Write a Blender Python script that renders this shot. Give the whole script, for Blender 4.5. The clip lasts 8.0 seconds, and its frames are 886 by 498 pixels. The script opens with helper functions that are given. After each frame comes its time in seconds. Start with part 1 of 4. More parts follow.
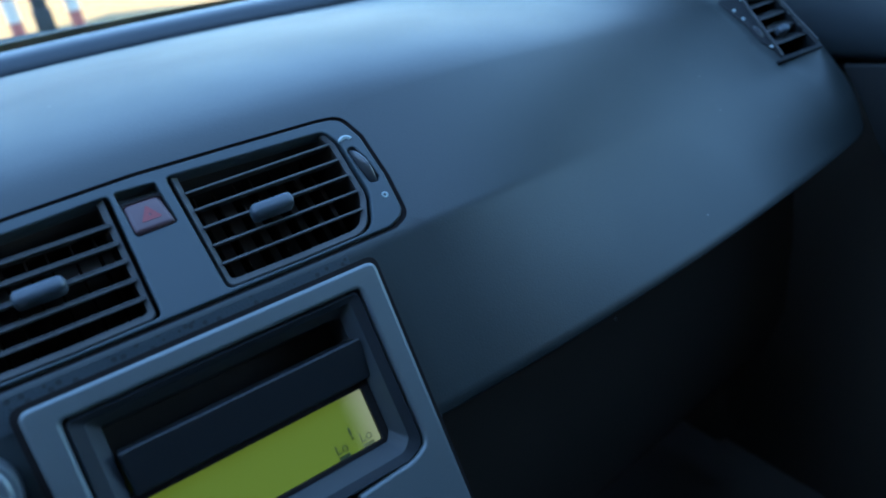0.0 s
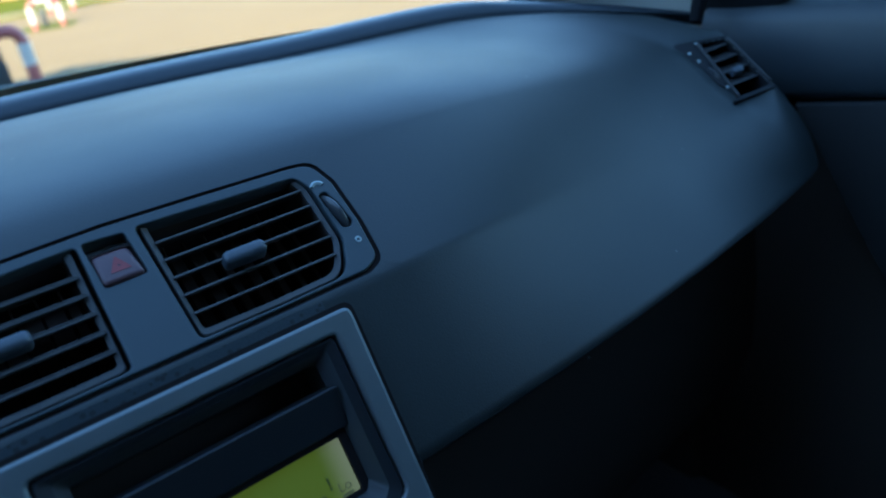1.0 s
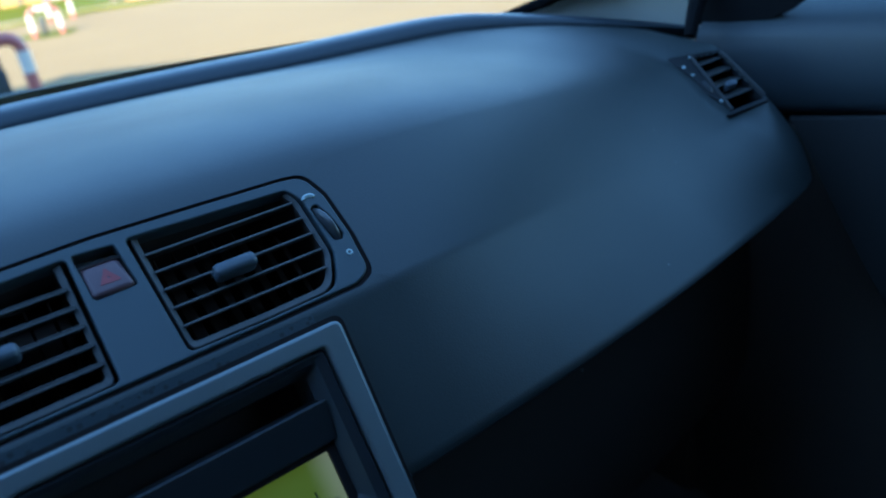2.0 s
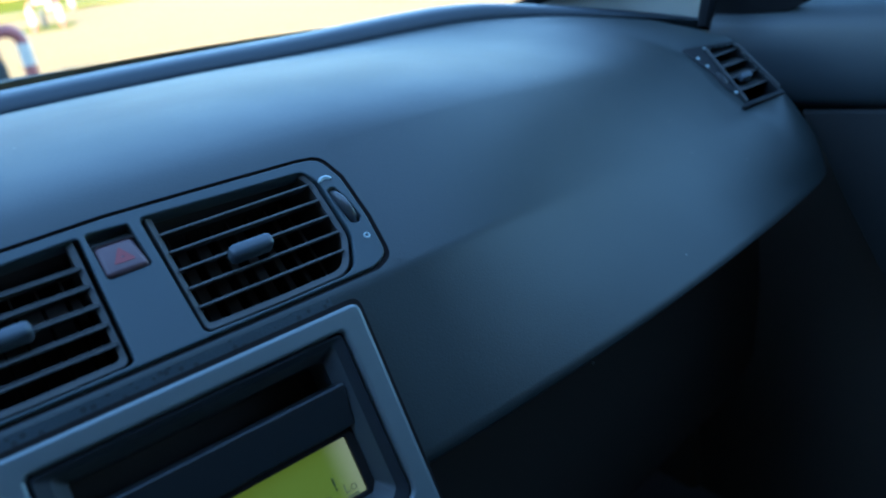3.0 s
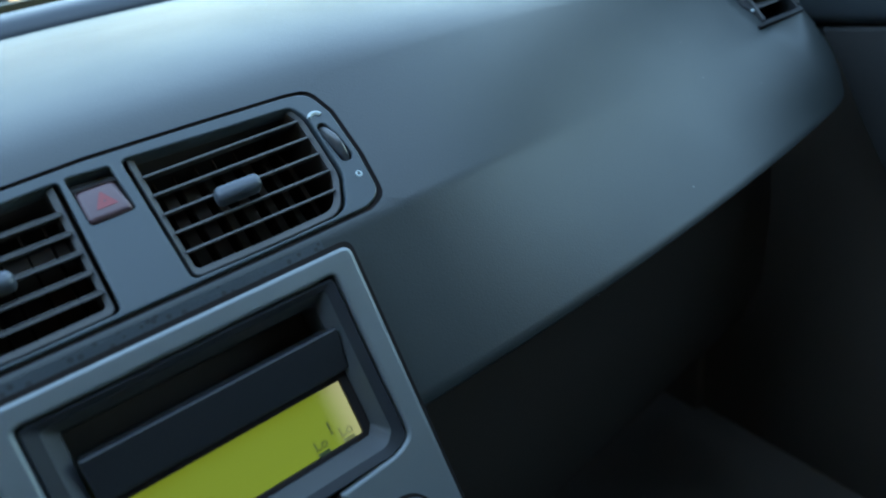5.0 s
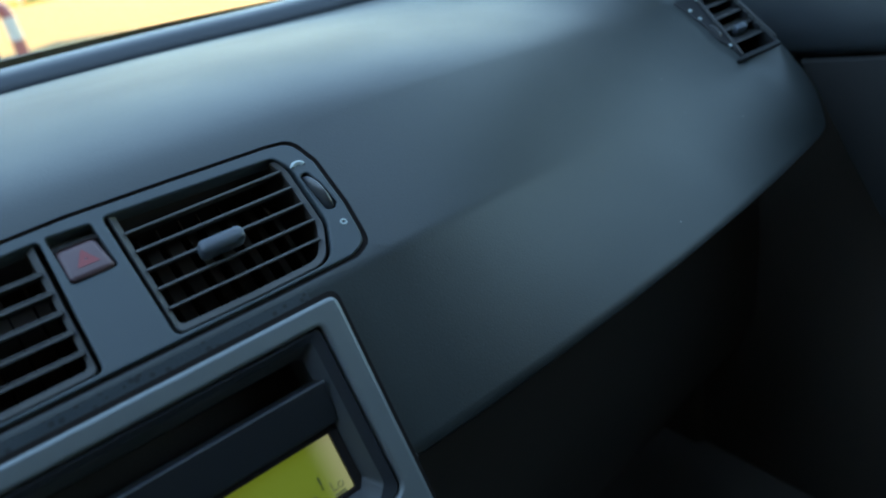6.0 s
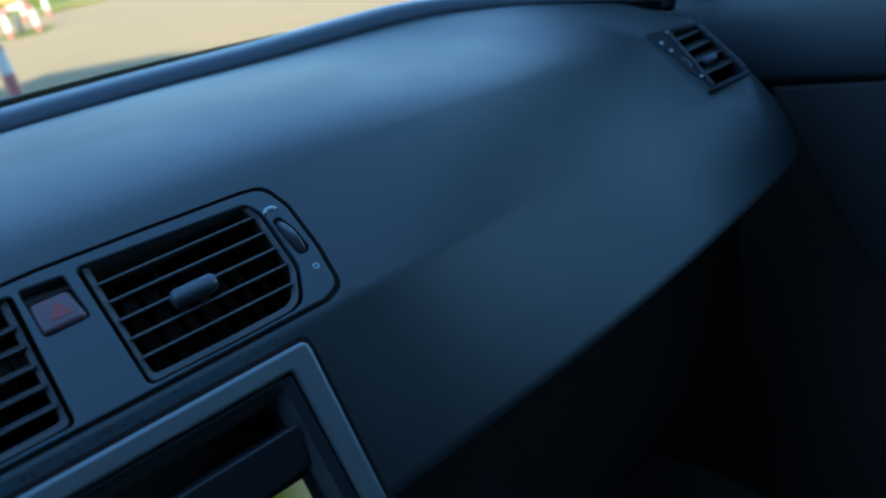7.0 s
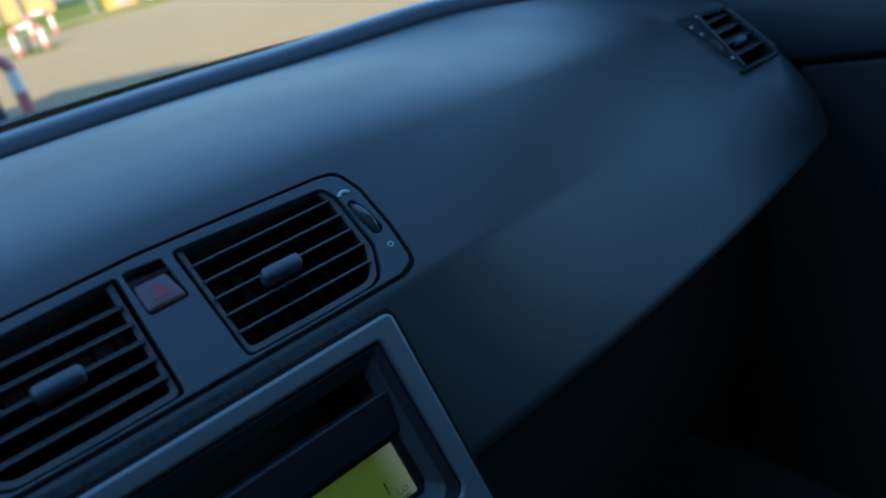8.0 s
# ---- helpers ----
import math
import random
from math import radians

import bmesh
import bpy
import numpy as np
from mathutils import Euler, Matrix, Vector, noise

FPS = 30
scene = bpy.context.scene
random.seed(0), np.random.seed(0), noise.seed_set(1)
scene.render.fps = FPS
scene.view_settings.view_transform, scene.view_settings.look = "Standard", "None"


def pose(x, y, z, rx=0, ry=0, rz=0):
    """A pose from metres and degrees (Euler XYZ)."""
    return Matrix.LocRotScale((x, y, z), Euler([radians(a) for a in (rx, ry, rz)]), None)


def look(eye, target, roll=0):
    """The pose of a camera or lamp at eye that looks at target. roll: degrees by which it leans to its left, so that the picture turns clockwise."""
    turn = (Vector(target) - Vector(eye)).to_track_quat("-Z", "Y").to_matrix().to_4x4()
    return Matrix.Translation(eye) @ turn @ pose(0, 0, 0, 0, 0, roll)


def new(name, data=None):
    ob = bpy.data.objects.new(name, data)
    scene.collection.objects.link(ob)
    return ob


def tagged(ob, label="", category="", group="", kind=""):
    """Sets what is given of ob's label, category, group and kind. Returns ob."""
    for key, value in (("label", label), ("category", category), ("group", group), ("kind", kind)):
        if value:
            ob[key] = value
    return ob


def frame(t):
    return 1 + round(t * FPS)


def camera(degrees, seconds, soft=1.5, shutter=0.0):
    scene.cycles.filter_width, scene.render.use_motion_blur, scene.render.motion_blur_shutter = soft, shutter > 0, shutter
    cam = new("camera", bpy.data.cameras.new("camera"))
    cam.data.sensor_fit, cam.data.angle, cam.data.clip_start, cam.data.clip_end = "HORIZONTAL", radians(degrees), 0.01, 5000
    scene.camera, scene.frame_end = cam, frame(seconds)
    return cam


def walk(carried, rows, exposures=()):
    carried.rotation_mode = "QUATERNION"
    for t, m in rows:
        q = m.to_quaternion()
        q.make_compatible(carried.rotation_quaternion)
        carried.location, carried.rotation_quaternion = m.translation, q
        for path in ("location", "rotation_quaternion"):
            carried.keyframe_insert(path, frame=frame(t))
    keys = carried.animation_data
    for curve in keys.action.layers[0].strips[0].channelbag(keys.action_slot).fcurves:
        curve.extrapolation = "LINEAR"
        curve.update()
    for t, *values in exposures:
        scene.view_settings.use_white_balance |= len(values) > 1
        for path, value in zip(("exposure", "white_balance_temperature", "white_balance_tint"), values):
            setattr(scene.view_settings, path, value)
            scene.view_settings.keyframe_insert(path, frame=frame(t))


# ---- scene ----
cam = camera(61.5, 8.0, soft=1.8)
PATH = [
    (0, (-0.051, -0.374, 1.025), (0.838, 1.158, 0.095), -9.0),
    (0.5, (-0.040, -0.376, 1.030), (0.941, 1.142, 0.174), -8.8),
    (1, (-0.055, -0.371, 1.024), (0.952, 1.142, 0.189), -9.1),
    (1.5, (-0.052, -0.374, 1.026), (0.962, 1.145, 0.210), -8.9),
    (1.7, (-0.051, -0.374, 1.026), (0.967, 1.145, 0.214), -8.9),
    (2.8, (-0.057, -0.363, 1.019), (0.966, 1.145, 0.198), -8.0),
    (3, (-0.059, -0.362, 1.017), (0.964, 1.149, 0.199), -8.0),
    (3.5, (-0.061, -0.362, 1.015), (0.954, 1.155, 0.198), -7.6),
    (4, (-0.052, -0.363, 1.019), (0.974, 1.146, 0.200), -7.3),
    (4.5, (-0.041, -0.361, 1.022), (0.946, 1.122, 0.112), -8.4),
    (4.7, (-0.044, -0.358, 1.019), (0.872, 1.103, 0.006), -9.0),
    (5.8, (-0.036, -0.352, 1.020), (0.923, 1.136, 0.087), -11.1),
    (6, (-0.037, -0.353, 1.020), (0.937, 1.134, 0.103), -10.9),
    (6.5, (-0.029, -0.362, 1.027), (0.970, 1.128, 0.142), -11.3),
    (7, (-0.027, -0.362, 1.029), (0.984, 1.130, 0.162), -11.8),
    (7.5, (-0.024, -0.364, 1.032), (0.999, 1.124, 0.173), -13.2),
    (8, (-0.067, -0.362, 1.032), (0.925, 1.149, 0.176), -14.2),
]
EXPOSURES = [
    (0.0, 3.45, 6100, 5), (0.5, 3.2, 7250, 0), (1.0, 2.65, 5650, 2), (1.5, 2.65, 5400, 2), (3.0, 3.25, 5650, 1),
    (3.5, 3.54, 6900, 3), (4.0, 3.4, 7700, 5), (4.5, 3.45, 6850, 4), (4.7, 4.0, 7900, 4), (5.8, 3.6, 8800, 4),
    (6.0, 3.4, 8400, 4), (6.5, 2.85, 6450, 2), (7.0, 2.5, 5450, 0), (7.5, 2.3, 5450, 2), (8.0, 2.15, 5450, 3)]
cam.data.dof.use_dof, cam.data.dof.focus_distance, cam.data.dof.aperture_fstop = True, 0.43, 6.5
walk(cam, [(t, look(eye, target, roll)) for t, eye, target, roll in PATH], EXPOSURES)

# ---- world and sun ----
SUN_DIR = Vector((-0.60, -0.72, 0.45)).normalized()  # towards the sun
world = bpy.data.worlds.new("sky")
scene.world = world
world.use_nodes = True
wn = world.node_tree.nodes
sky = wn.new("ShaderNodeTexSky")
sky.sky_type = "NISHITA"
sky.sun_disc = False
sky.dust_density, sky.ozone_density = 0.0, 3.0
sky.sun_elevation = math.asin(SUN_DIR.z)
sky.sun_rotation = math.atan2(SUN_DIR.x, SUN_DIR.y)
wn["Background"].inputs["Strength"].default_value = 0.15
world.node_tree.links.new(sky.outputs["Color"], wn["Background"].inputs["Color"])
sun = bpy.data.lights.new("sun", "SUN")
sun.energy, sun.angle, sun.color = 4.6, radians(0.6), (1.0, 0.80, 0.55)
new("sun", sun).matrix_world = look(SUN_DIR * 30, (0, 0, 0))


# ---- materials ----
def material(name, colour, rough=0.5, metal=0.0, grain=0.0, grain_scale=900.0, stain=0.0, stain_scale=6.0,
             colour2=None, coat=0.0, dull=False, lint=False, spec=0.5, emit=None, emit_strength=0.0, speckle=0.0):
    """A node material: base colour with fine grain and broad stains, bump and roughness variation."""
    m = bpy.data.materials.new(name)
    m.use_nodes = True
    n, l = m.node_tree.nodes, m.node_tree.links
    b = n["Principled BSDF"]
    b.inputs["Metallic"].default_value = metal
    b.inputs["Roughness"].default_value = rough
    b.inputs["Specular IOR Level"].default_value = spec
    b.inputs["Coat Weight"].default_value = coat
    c2 = colour2 or tuple(min(1, c * 1.35) for c in colour)
    tex = n.new("ShaderNodeTexCoord")
    broad = n.new("ShaderNodeTexNoise")
    broad.inputs["Scale"].default_value = stain_scale
    broad.inputs["Detail"].default_value = 6
    l.new(tex.outputs["Object"], broad.inputs["Vector"])
    fine = n.new("ShaderNodeTexNoise")
    fine.inputs["Scale"].default_value = grain_scale
    fine.inputs["Detail"].default_value = 3
    l.new(tex.outputs["Object"], fine.inputs["Vector"])
    mix = n.new("ShaderNodeMix")
    mix.data_type = "RGBA"
    mix.inputs["A"].default_value = (*colour, 1)
    mix.inputs["B"].default_value = (*c2, 1)
    fac = n.new("ShaderNodeMath")
    fac.operation = "MULTIPLY"
    fac.inputs[1].default_value = max(stain, 0.0)
    l.new(broad.outputs["Fac"], fac.inputs[0])
    l.new(fac.outputs[0], mix.inputs["Factor"])
    out = mix.outputs["Result"]
    if speckle:
        vor = n.new("ShaderNodeTexVoronoi")
        vor.inputs["Scale"].default_value = 230
        l.new(tex.outputs["Object"], vor.inputs["Vector"])
        near = n.new("ShaderNodeMath")
        near.operation = "LESS_THAN"
        near.inputs[1].default_value = speckle
        l.new(vor.outputs["Distance"], near.inputs[0])
        dust = n.new("ShaderNodeMix")
        dust.data_type = "RGBA"
        dust.inputs["B"].default_value = (0.004, 0.005, 0.006, 1)
        gate = n.new("ShaderNodeMath")
        gate.operation = "MULTIPLY"
        gate.inputs[1].default_value = 0.8
        l.new(near.outputs[0], gate.inputs[0])
        l.new(gate.outputs[0], dust.inputs["Factor"])
        l.new(out, dust.inputs["A"])
        out = dust.outputs["Result"]
    if lint:
        # a few pale specks of dust
        vor = n.new("ShaderNodeTexVoronoi")
        vor.inputs["Scale"].default_value = 70
        l.new(tex.outputs["Object"], vor.inputs["Vector"])
        near, pick, both = n.new("ShaderNodeMath"), n.new("ShaderNodeMath"), n.new("ShaderNodeMath")
        near.operation, near.inputs[1].default_value = "LESS_THAN", 0.055
        pick.operation, pick.inputs[1].default_value = "GREATER_THAN", 0.80
        both.operation = "MULTIPLY"
        split = n.new("ShaderNodeSeparateColor")
        l.new(vor.outputs["Distance"], near.inputs[0])
        l.new(vor.outputs["Color"], split.inputs[0])
        l.new(split.outputs[0], pick.inputs[0])
        l.new(near.outputs[0], both.inputs[0])
        l.new(pick.outputs[0], both.inputs[1])
        dust = n.new("ShaderNodeMix")
        dust.data_type = "RGBA"
        dust.inputs["B"].default_value = (0.11, 0.115, 0.11, 1)
        l.new(both.outputs[0], dust.inputs["Factor"])
        l.new(out, dust.inputs["A"])
        out = dust.outputs["Result"]
    l.new(out, b.inputs["Base Color"])
    ramp = n.new("ShaderNodeMapRange")
    ramp.inputs["To Min"].default_value = max(0.02, rough - 0.06)
    ramp.inputs["To Max"].default_value = min(1, rough + 0.06)
    l.new(broad.outputs["Fac"], ramp.inputs["Value"])
    l.new(ramp.outputs["Result"], b.inputs["Roughness"])
    if dull:
        # textured plastic: the gloss weakens and spreads at a shallow angle
        edge = n.new("ShaderNodeLayerWeight")
        edge.inputs["Blend"].default_value = 0.5
        spread, weak, add = n.new("ShaderNodeMapRange"), n.new("ShaderNodeMapRange"), n.new("ShaderNodeMath")
        for node, lo, hi in ((spread, 0.0, 0.20), (weak, spec, spec * 0.6)):
            node.inputs["From Min"].default_value, node.inputs["From Max"].default_value = 0.45, 0.85
            node.inputs["To Min"].default_value, node.inputs["To Max"].default_value = lo, hi
            l.new(edge.outputs["Facing"], node.inputs["Value"])
        l.new(ramp.outputs["Result"], add.inputs[0])
        l.new(spread.outputs["Result"], add.inputs[1])
        l.new(add.outputs[0], b.inputs["Roughness"])
        l.new(weak.outputs["Result"], b.inputs["Specular IOR Level"])
    if grain:
        bump = n.new("ShaderNodeBump")
        bump.inputs["Strength"].default_value = grain
        bump.inputs["Distance"].default_value = 0.0004
        l.new(fine.outputs["Fac"], bump.inputs["Height"])
        l.new(bump.outputs["Normal"], b.inputs["Normal"])
    if emit:
        b.inputs["Emission Color"].default_value = (*emit, 1)
        b.inputs["Emission Strength"].default_value = emit_strength
    return m


def glass_material(name, tint=(1, 1, 1)):
    m = bpy.data.materials.new(name)
    m.use_nodes = True
    n, l = m.node_tree.nodes, m.node_tree.links
    n.remove(n["Principled BSDF"])
    clear, gloss, mix, fr = (n.new("ShaderNodeBsdfTransparent"), n.new("ShaderNodeBsdfGlossy"),
                             n.new("ShaderNodeMixShader"), n.new("ShaderNodeFresnel"))
    clear.inputs["Color"].default_value = (*tint, 1)
    gloss.inputs["Roughness"].default_value = 0.02
    fr.inputs["IOR"].default_value = 1.3
    l.new(fr.outputs[0], mix.inputs[0])
    l.new(clear.outputs[0], mix.inputs[1])
    l.new(gloss.outputs[0], mix.inputs[2])
    l.new(mix.outputs[0], n["Material Output"].inputs["Surface"])
    return m


DASH = material("soft_dash_plastic", (0.0165, 0.0225, 0.0232), 0.43, grain=0.25, grain_scale=1000, stain=0.6, stain_scale=14, spec=0.65, dull=True, lint=True)
LIP = material("lip_plastic", (0.015, 0.022, 0.029), 0.48, grain=0.25, grain_scale=1500, stain=0.4)
FASCIA = material("fascia_plastic", (0.039, 0.052, 0.058), 0.48, grain=0.2, grain_scale=1800, stain=0.4, stain_scale=25)
DUSTY = material("dusty_plastic", (0.026, 0.037, 0.042), 0.46, grain=0.5, grain_scale=900, stain=0.5, stain_scale=25, spec=0.7, dull=True, speckle=0.30)
VENT = material("vent_plastic", (0.046, 0.047, 0.048), 0.55, grain=0.15, grain_scale=2000, stain=0.7, stain_scale=60, colour2=(0.080, 0.072, 0.064))
VANE = material("vane_plastic", (0.016, 0.011, 0.009), 0.95, spec=0.02, stain=0.9, stain_scale=260, colour2=(0.060, 0.036, 0.024))
BLACK = material("black_plastic", (0.009, 0.010, 0.012), 0.55, spec=0.3, grain=0.1, stain=0.3)
DUCT_WALL = material("duct_wall_plastic", (0.056, 0.044, 0.038), 0.8, spec=0.2, stain=0.7, stain_scale=120)
SIDE_SLAT = material("side_slat_plastic", (0.026, 0.026, 0.026), 0.55, grain=0.15, grain_scale=2000, stain=0.6, stain_scale=60)
CAVITY = material("cavity_black", (0.022, 0.018, 0.017), 0.9, spec=0.1, stain=0.3)
DUCT = material("duct_plastic", (0.22, 0.17, 0.145), 0.9, spec=0.1, stain=0.8, stain_scale=80)
BORDER = material("glass_border", (0.45, 0.38, 0.22), 0.6, stain=0.6, stain_scale=20)
RUBBER = material("rubber", (0.006, 0.006, 0.007), 0.9, spec=0.1, grain=0.2, stain=0.4)
SILVER = material("silver_paint", (0.175, 0.195, 0.20), 0.46, metal=0.5, grain=0.08, grain_scale=2500, stain=0.35, stain_scale=30)
KNOB = material("knob_plastic", (0.058, 0.070, 0.085), 0.34, grain=0.1, stain=0.4)
WHEEL = material("gloss_black", (0.045, 0.047, 0.050), 0.3, coat=0.3, stain=0.3)
FLAP = material("flap_plastic", (0.018, 0.0205, 0.024), 0.42, grain=0.2, grain_scale=1800, stain=0.3)
HOUSING = material("housing_plastic", (0.058, 0.063, 0.067), 0.5, grain=0.2, grain_scale=1800, stain=0.3)
HAZARD = material("hazard_plastic", (0.095, 0.052, 0.058), 0.42, grain=0.1, stain=0.5, stain_scale=80)
RED = material("hazard_red", (0.22, 0.030, 0.032), 0.45, stain=0.3, stain_scale=90)
PRINT = material("white_print", (0.36, 0.42, 0.42), 0.5, stain=0.2)
LCD = material("lcd_lit", (0.10, 0.13, 0.02), 0.25, emit=(0.43, 0.62, 0.07), emit_strength=0.019, stain=0.2)
SEGMENT = material("lcd_segment", (0.085, 0.105, 0.04), 0.4)
# glows a little, so the letters look washed out by the painted glare
FAINT = material("lcd_segment_faint", (0.12, 0.14, 0.06), 0.4, emit=(0.85, 0.98, 0.50), emit_strength=0.007)
PILLAR = material("pillar_trim", (0.23, 0.22, 0.19), 0.75, grain=0.3, grain_scale=1000, stain=0.3)
DOOR = material("door_plastic", (0.030, 0.037, 0.042), 0.5, grain=0.35, grain_scale=1300, stain=0.5)
DOOR_LOW = material("door_lower_plastic", (0.031, 0.031, 0.031), 0.68, spec=0.22, grain=0.3, stain=0.4)
LINING = material("headliner", (0.34, 0.335, 0.32), 0.9, grain=0.4, grain_scale=700, stain=0.3)
SHELL = material("dark_lining", (0.13, 0.12, 0.11), 0.85, grain=0.3, stain=0.3)
FOOT = material("footwell_plastic", (0.063, 0.051, 0.043), 0.75, spec=0.10, grain=0.3, stain=0.4)
CARPET = material("carpet", (0.115, 0.096, 0.082), 0.95, spec=0.05, grain=0.8, grain_scale=500, stain=0.4)
PAINT = material("car_paint", (0.10, 0.115, 0.11), 0.25, metal=0.3, coat=0.6, stain=0.2)
GLASS = glass_material("windscreen_glass", (0.93, 0.97, 0.95))
SIDE_GLASS = glass_material("side_glass", (0.61, 0.69, 0.685))
PAVING = material("paving", (0.172, 0.117, 0.053), 0.9, spec=0.15, grain=0.6, grain_scale=40, stain=0.9, stain_scale=0.35, colour2=(0.226, 0.159, 0.077))
GRASS = material("grass", (0.068, 0.080, 0.004), 0.9, spec=0.05, grain=0.6, grain_scale=30, stain=0.9, stain_scale=0.8, colour2=(0.105, 0.112, 0.010))
KERB = material("kerb_stone", (0.125, 0.105, 0.072), 0.9, grain=0.5, grain_scale=40, stain=0.7, stain_scale=2)
WHITE_TUBE = material("white_tube", (0.42, 0.40, 0.36), 0.4, stain=0.4, stain_scale=5, colour2=(0.48, 0.46, 0.42))
RED_TUBE = material("red_tube", (0.25, 0.075, 0.070), 0.4, stain=0.5, stain_scale=5)
DARK = material("dark_steel", (0.05, 0.055, 0.06), 0.5, metal=0.4, stain=0.5, stain_scale=8)
IRON = material("dark_iron", (0.022, 0.028, 0.030), 0.8, stain=0.5, stain_scale=8)
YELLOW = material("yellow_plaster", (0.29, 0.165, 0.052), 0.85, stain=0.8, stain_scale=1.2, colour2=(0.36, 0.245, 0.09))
ORANGE = material("orange_paint", (0.46, 0.20, 0.03), 0.6, stain=0.6, stain_scale=3)
SHADE_GREY = material("shade_grey", (0.09, 0.095, 0.085), 0.8, stain=0.4, stain_scale=20)
PINK = material("faded_red", (0.45, 0.19, 0.15), 0.7, stain=0.5, stain_scale=4)


def glare_end(m, x0, x1, colour):
    """Skylight glare on the display's far end, put into its emission colour."""
    n, l = m.node_tree.nodes, m.node_tree.links
    tex, split, ramp, mix = n.new("ShaderNodeTexCoord"), n.new("ShaderNodeSeparateXYZ"), n.new("ShaderNodeMapRange"), n.new("ShaderNodeMix")
    mix.data_type, ramp.interpolation_type = "RGBA", "SMOOTHSTEP"
    ramp.inputs["From Min"].default_value, ramp.inputs["From Max"].default_value = x0, x1
    mix.inputs["A"].default_value = n["Principled BSDF"].inputs["Emission Color"].default_value
    mix.inputs["B"].default_value = (*colour, 1)
    l.new(tex.outputs["Object"], split.inputs[0])
    l.new(split.outputs["X"], ramp.inputs["Value"])
    l.new(ramp.outputs["Result"], mix.inputs["Factor"])
    l.new(mix.outputs["Result"], n["Principled BSDF"].inputs["Emission Color"])


glare_end(LCD, 0.040, 0.056, (1.15, 1.28, 0.85))


# ---- building helpers ----
def part(name, mesh, mat, parent=None, label="", m=None, smooth=True):
    """Links a bmesh or mesh as ONE mesh object, under parent where given."""
    if isinstance(mesh, bmesh.types.BMesh):
        me = bpy.data.meshes.new(name)
        mesh.to_mesh(me)
        mesh.free()
    else:
        me = mesh
        me.name = name
    if not me.materials:
        me.materials.append(mat)
    if smooth:
        me.shade_smooth()
        me.set_sharp_from_angle(angle=radians(38))
    ob = new(name, me)
    if parent is not None:
        ob.parent = parent
    if m is not None:
        ob.matrix_basis = m
    if label:
        ob["label"] = label
    return ob


def empty(name, m=None):
    ob = new(name)
    ob.empty_display_size = 0.02
    if m is not None:
        ob.matrix_basis = m
    return ob


def block(x0, x1, y0, y1, z0, z1, r=0.0, seg=2):
    """A box between the given planes with rounded edges, as a bmesh."""
    bm = bmesh.new()
    bmesh.ops.create_cube(bm, size=1)
    for v in bm.verts:
        v.co = ((x0, x1)[v.co.x > 0], (y0, y1)[v.co.y > 0], (z0, z1)[v.co.z > 0])
    if r:
        bmesh.ops.bevel(bm, geom=bm.edges[:], offset=r, segments=seg, affect="EDGES", profile=0.5)
    return bm


def merge(*bms):
    out = bmesh.new()
    for b in bms:
        me = bpy.data.meshes.new("tmp")
        b.to_mesh(me)
        b.free()
        out.from_mesh(me)
        bpy.data.meshes.remove(me)
    return out


def rounded(points, radii, n=6):
    """A closed polygon with its corners rounded, as a list of 2D points."""
    out, k = [], len(points)
    for i, p in enumerate(points):
        p = Vector(p)
        a, b = Vector(points[i - 1]), Vector(points[(i + 1) % k])
        r = radii[i] if isinstance(radii, (list, tuple)) else radii
        u, w = (a - p).normalized(), (b - p).normalized()
        half = u.angle(w) / 2
        d = min(r / math.tan(half), (a - p).length * 0.49, (b - p).length * 0.49)
        s, e = p + u * d, p + w * d
        for j in range(n + 1):
            t = j / n
            out.append(tuple(s * (1 - t) ** 2 + p * 2 * t * (1 - t) + e * t * t))
    return out


def rect(x0, x1, y0, y1, r, n=6):
    return rounded([(x0, y0), (x1, y0), (x1, y1), (x0, y1)], r, n)


def plate(outlines, z0, z1, bevel=0.0):
    """A flat plate with holes: the first outline is the rim, the rest are holes. Returns a mesh."""
    cu = bpy.data.curves.new("plate", "CURVE")
    cu.dimensions, cu.fill_mode = "2D", "BOTH"
    cu.extrude, cu.bevel_depth, cu.bevel_resolution, cu.offset = (z1 - z0) / 2 - bevel, bevel, 2, -bevel
    for pts in outlines:
        sp = cu.splines.new("POLY")
        sp.points.add(len(pts) - 1)
        for q, p in zip(sp.points, pts):
            q.co = (p[0], p[1], 0, 1)
        sp.use_cyclic_u = True
    ob = bpy.data.objects.new("plate", cu)
    scene.collection.objects.link(ob)
    dg = bpy.context.evaluated_depsgraph_get()
    me = bpy.data.meshes.new_from_object(ob.evaluated_get(dg))
    bpy.data.objects.remove(ob)
    bpy.data.curves.remove(cu)
    me.transform(Matrix.Translation((0, 0, (z0 + z1) / 2)))
    me.materials.clear()
    if not bevel:
        bm = bmesh.new()
        bm.from_mesh(me)
        bmesh.ops.remove_doubles(bm, verts=bm.verts[:], dist=1e-6)
        bm.to_mesh(me)
        bm.free()
    return me


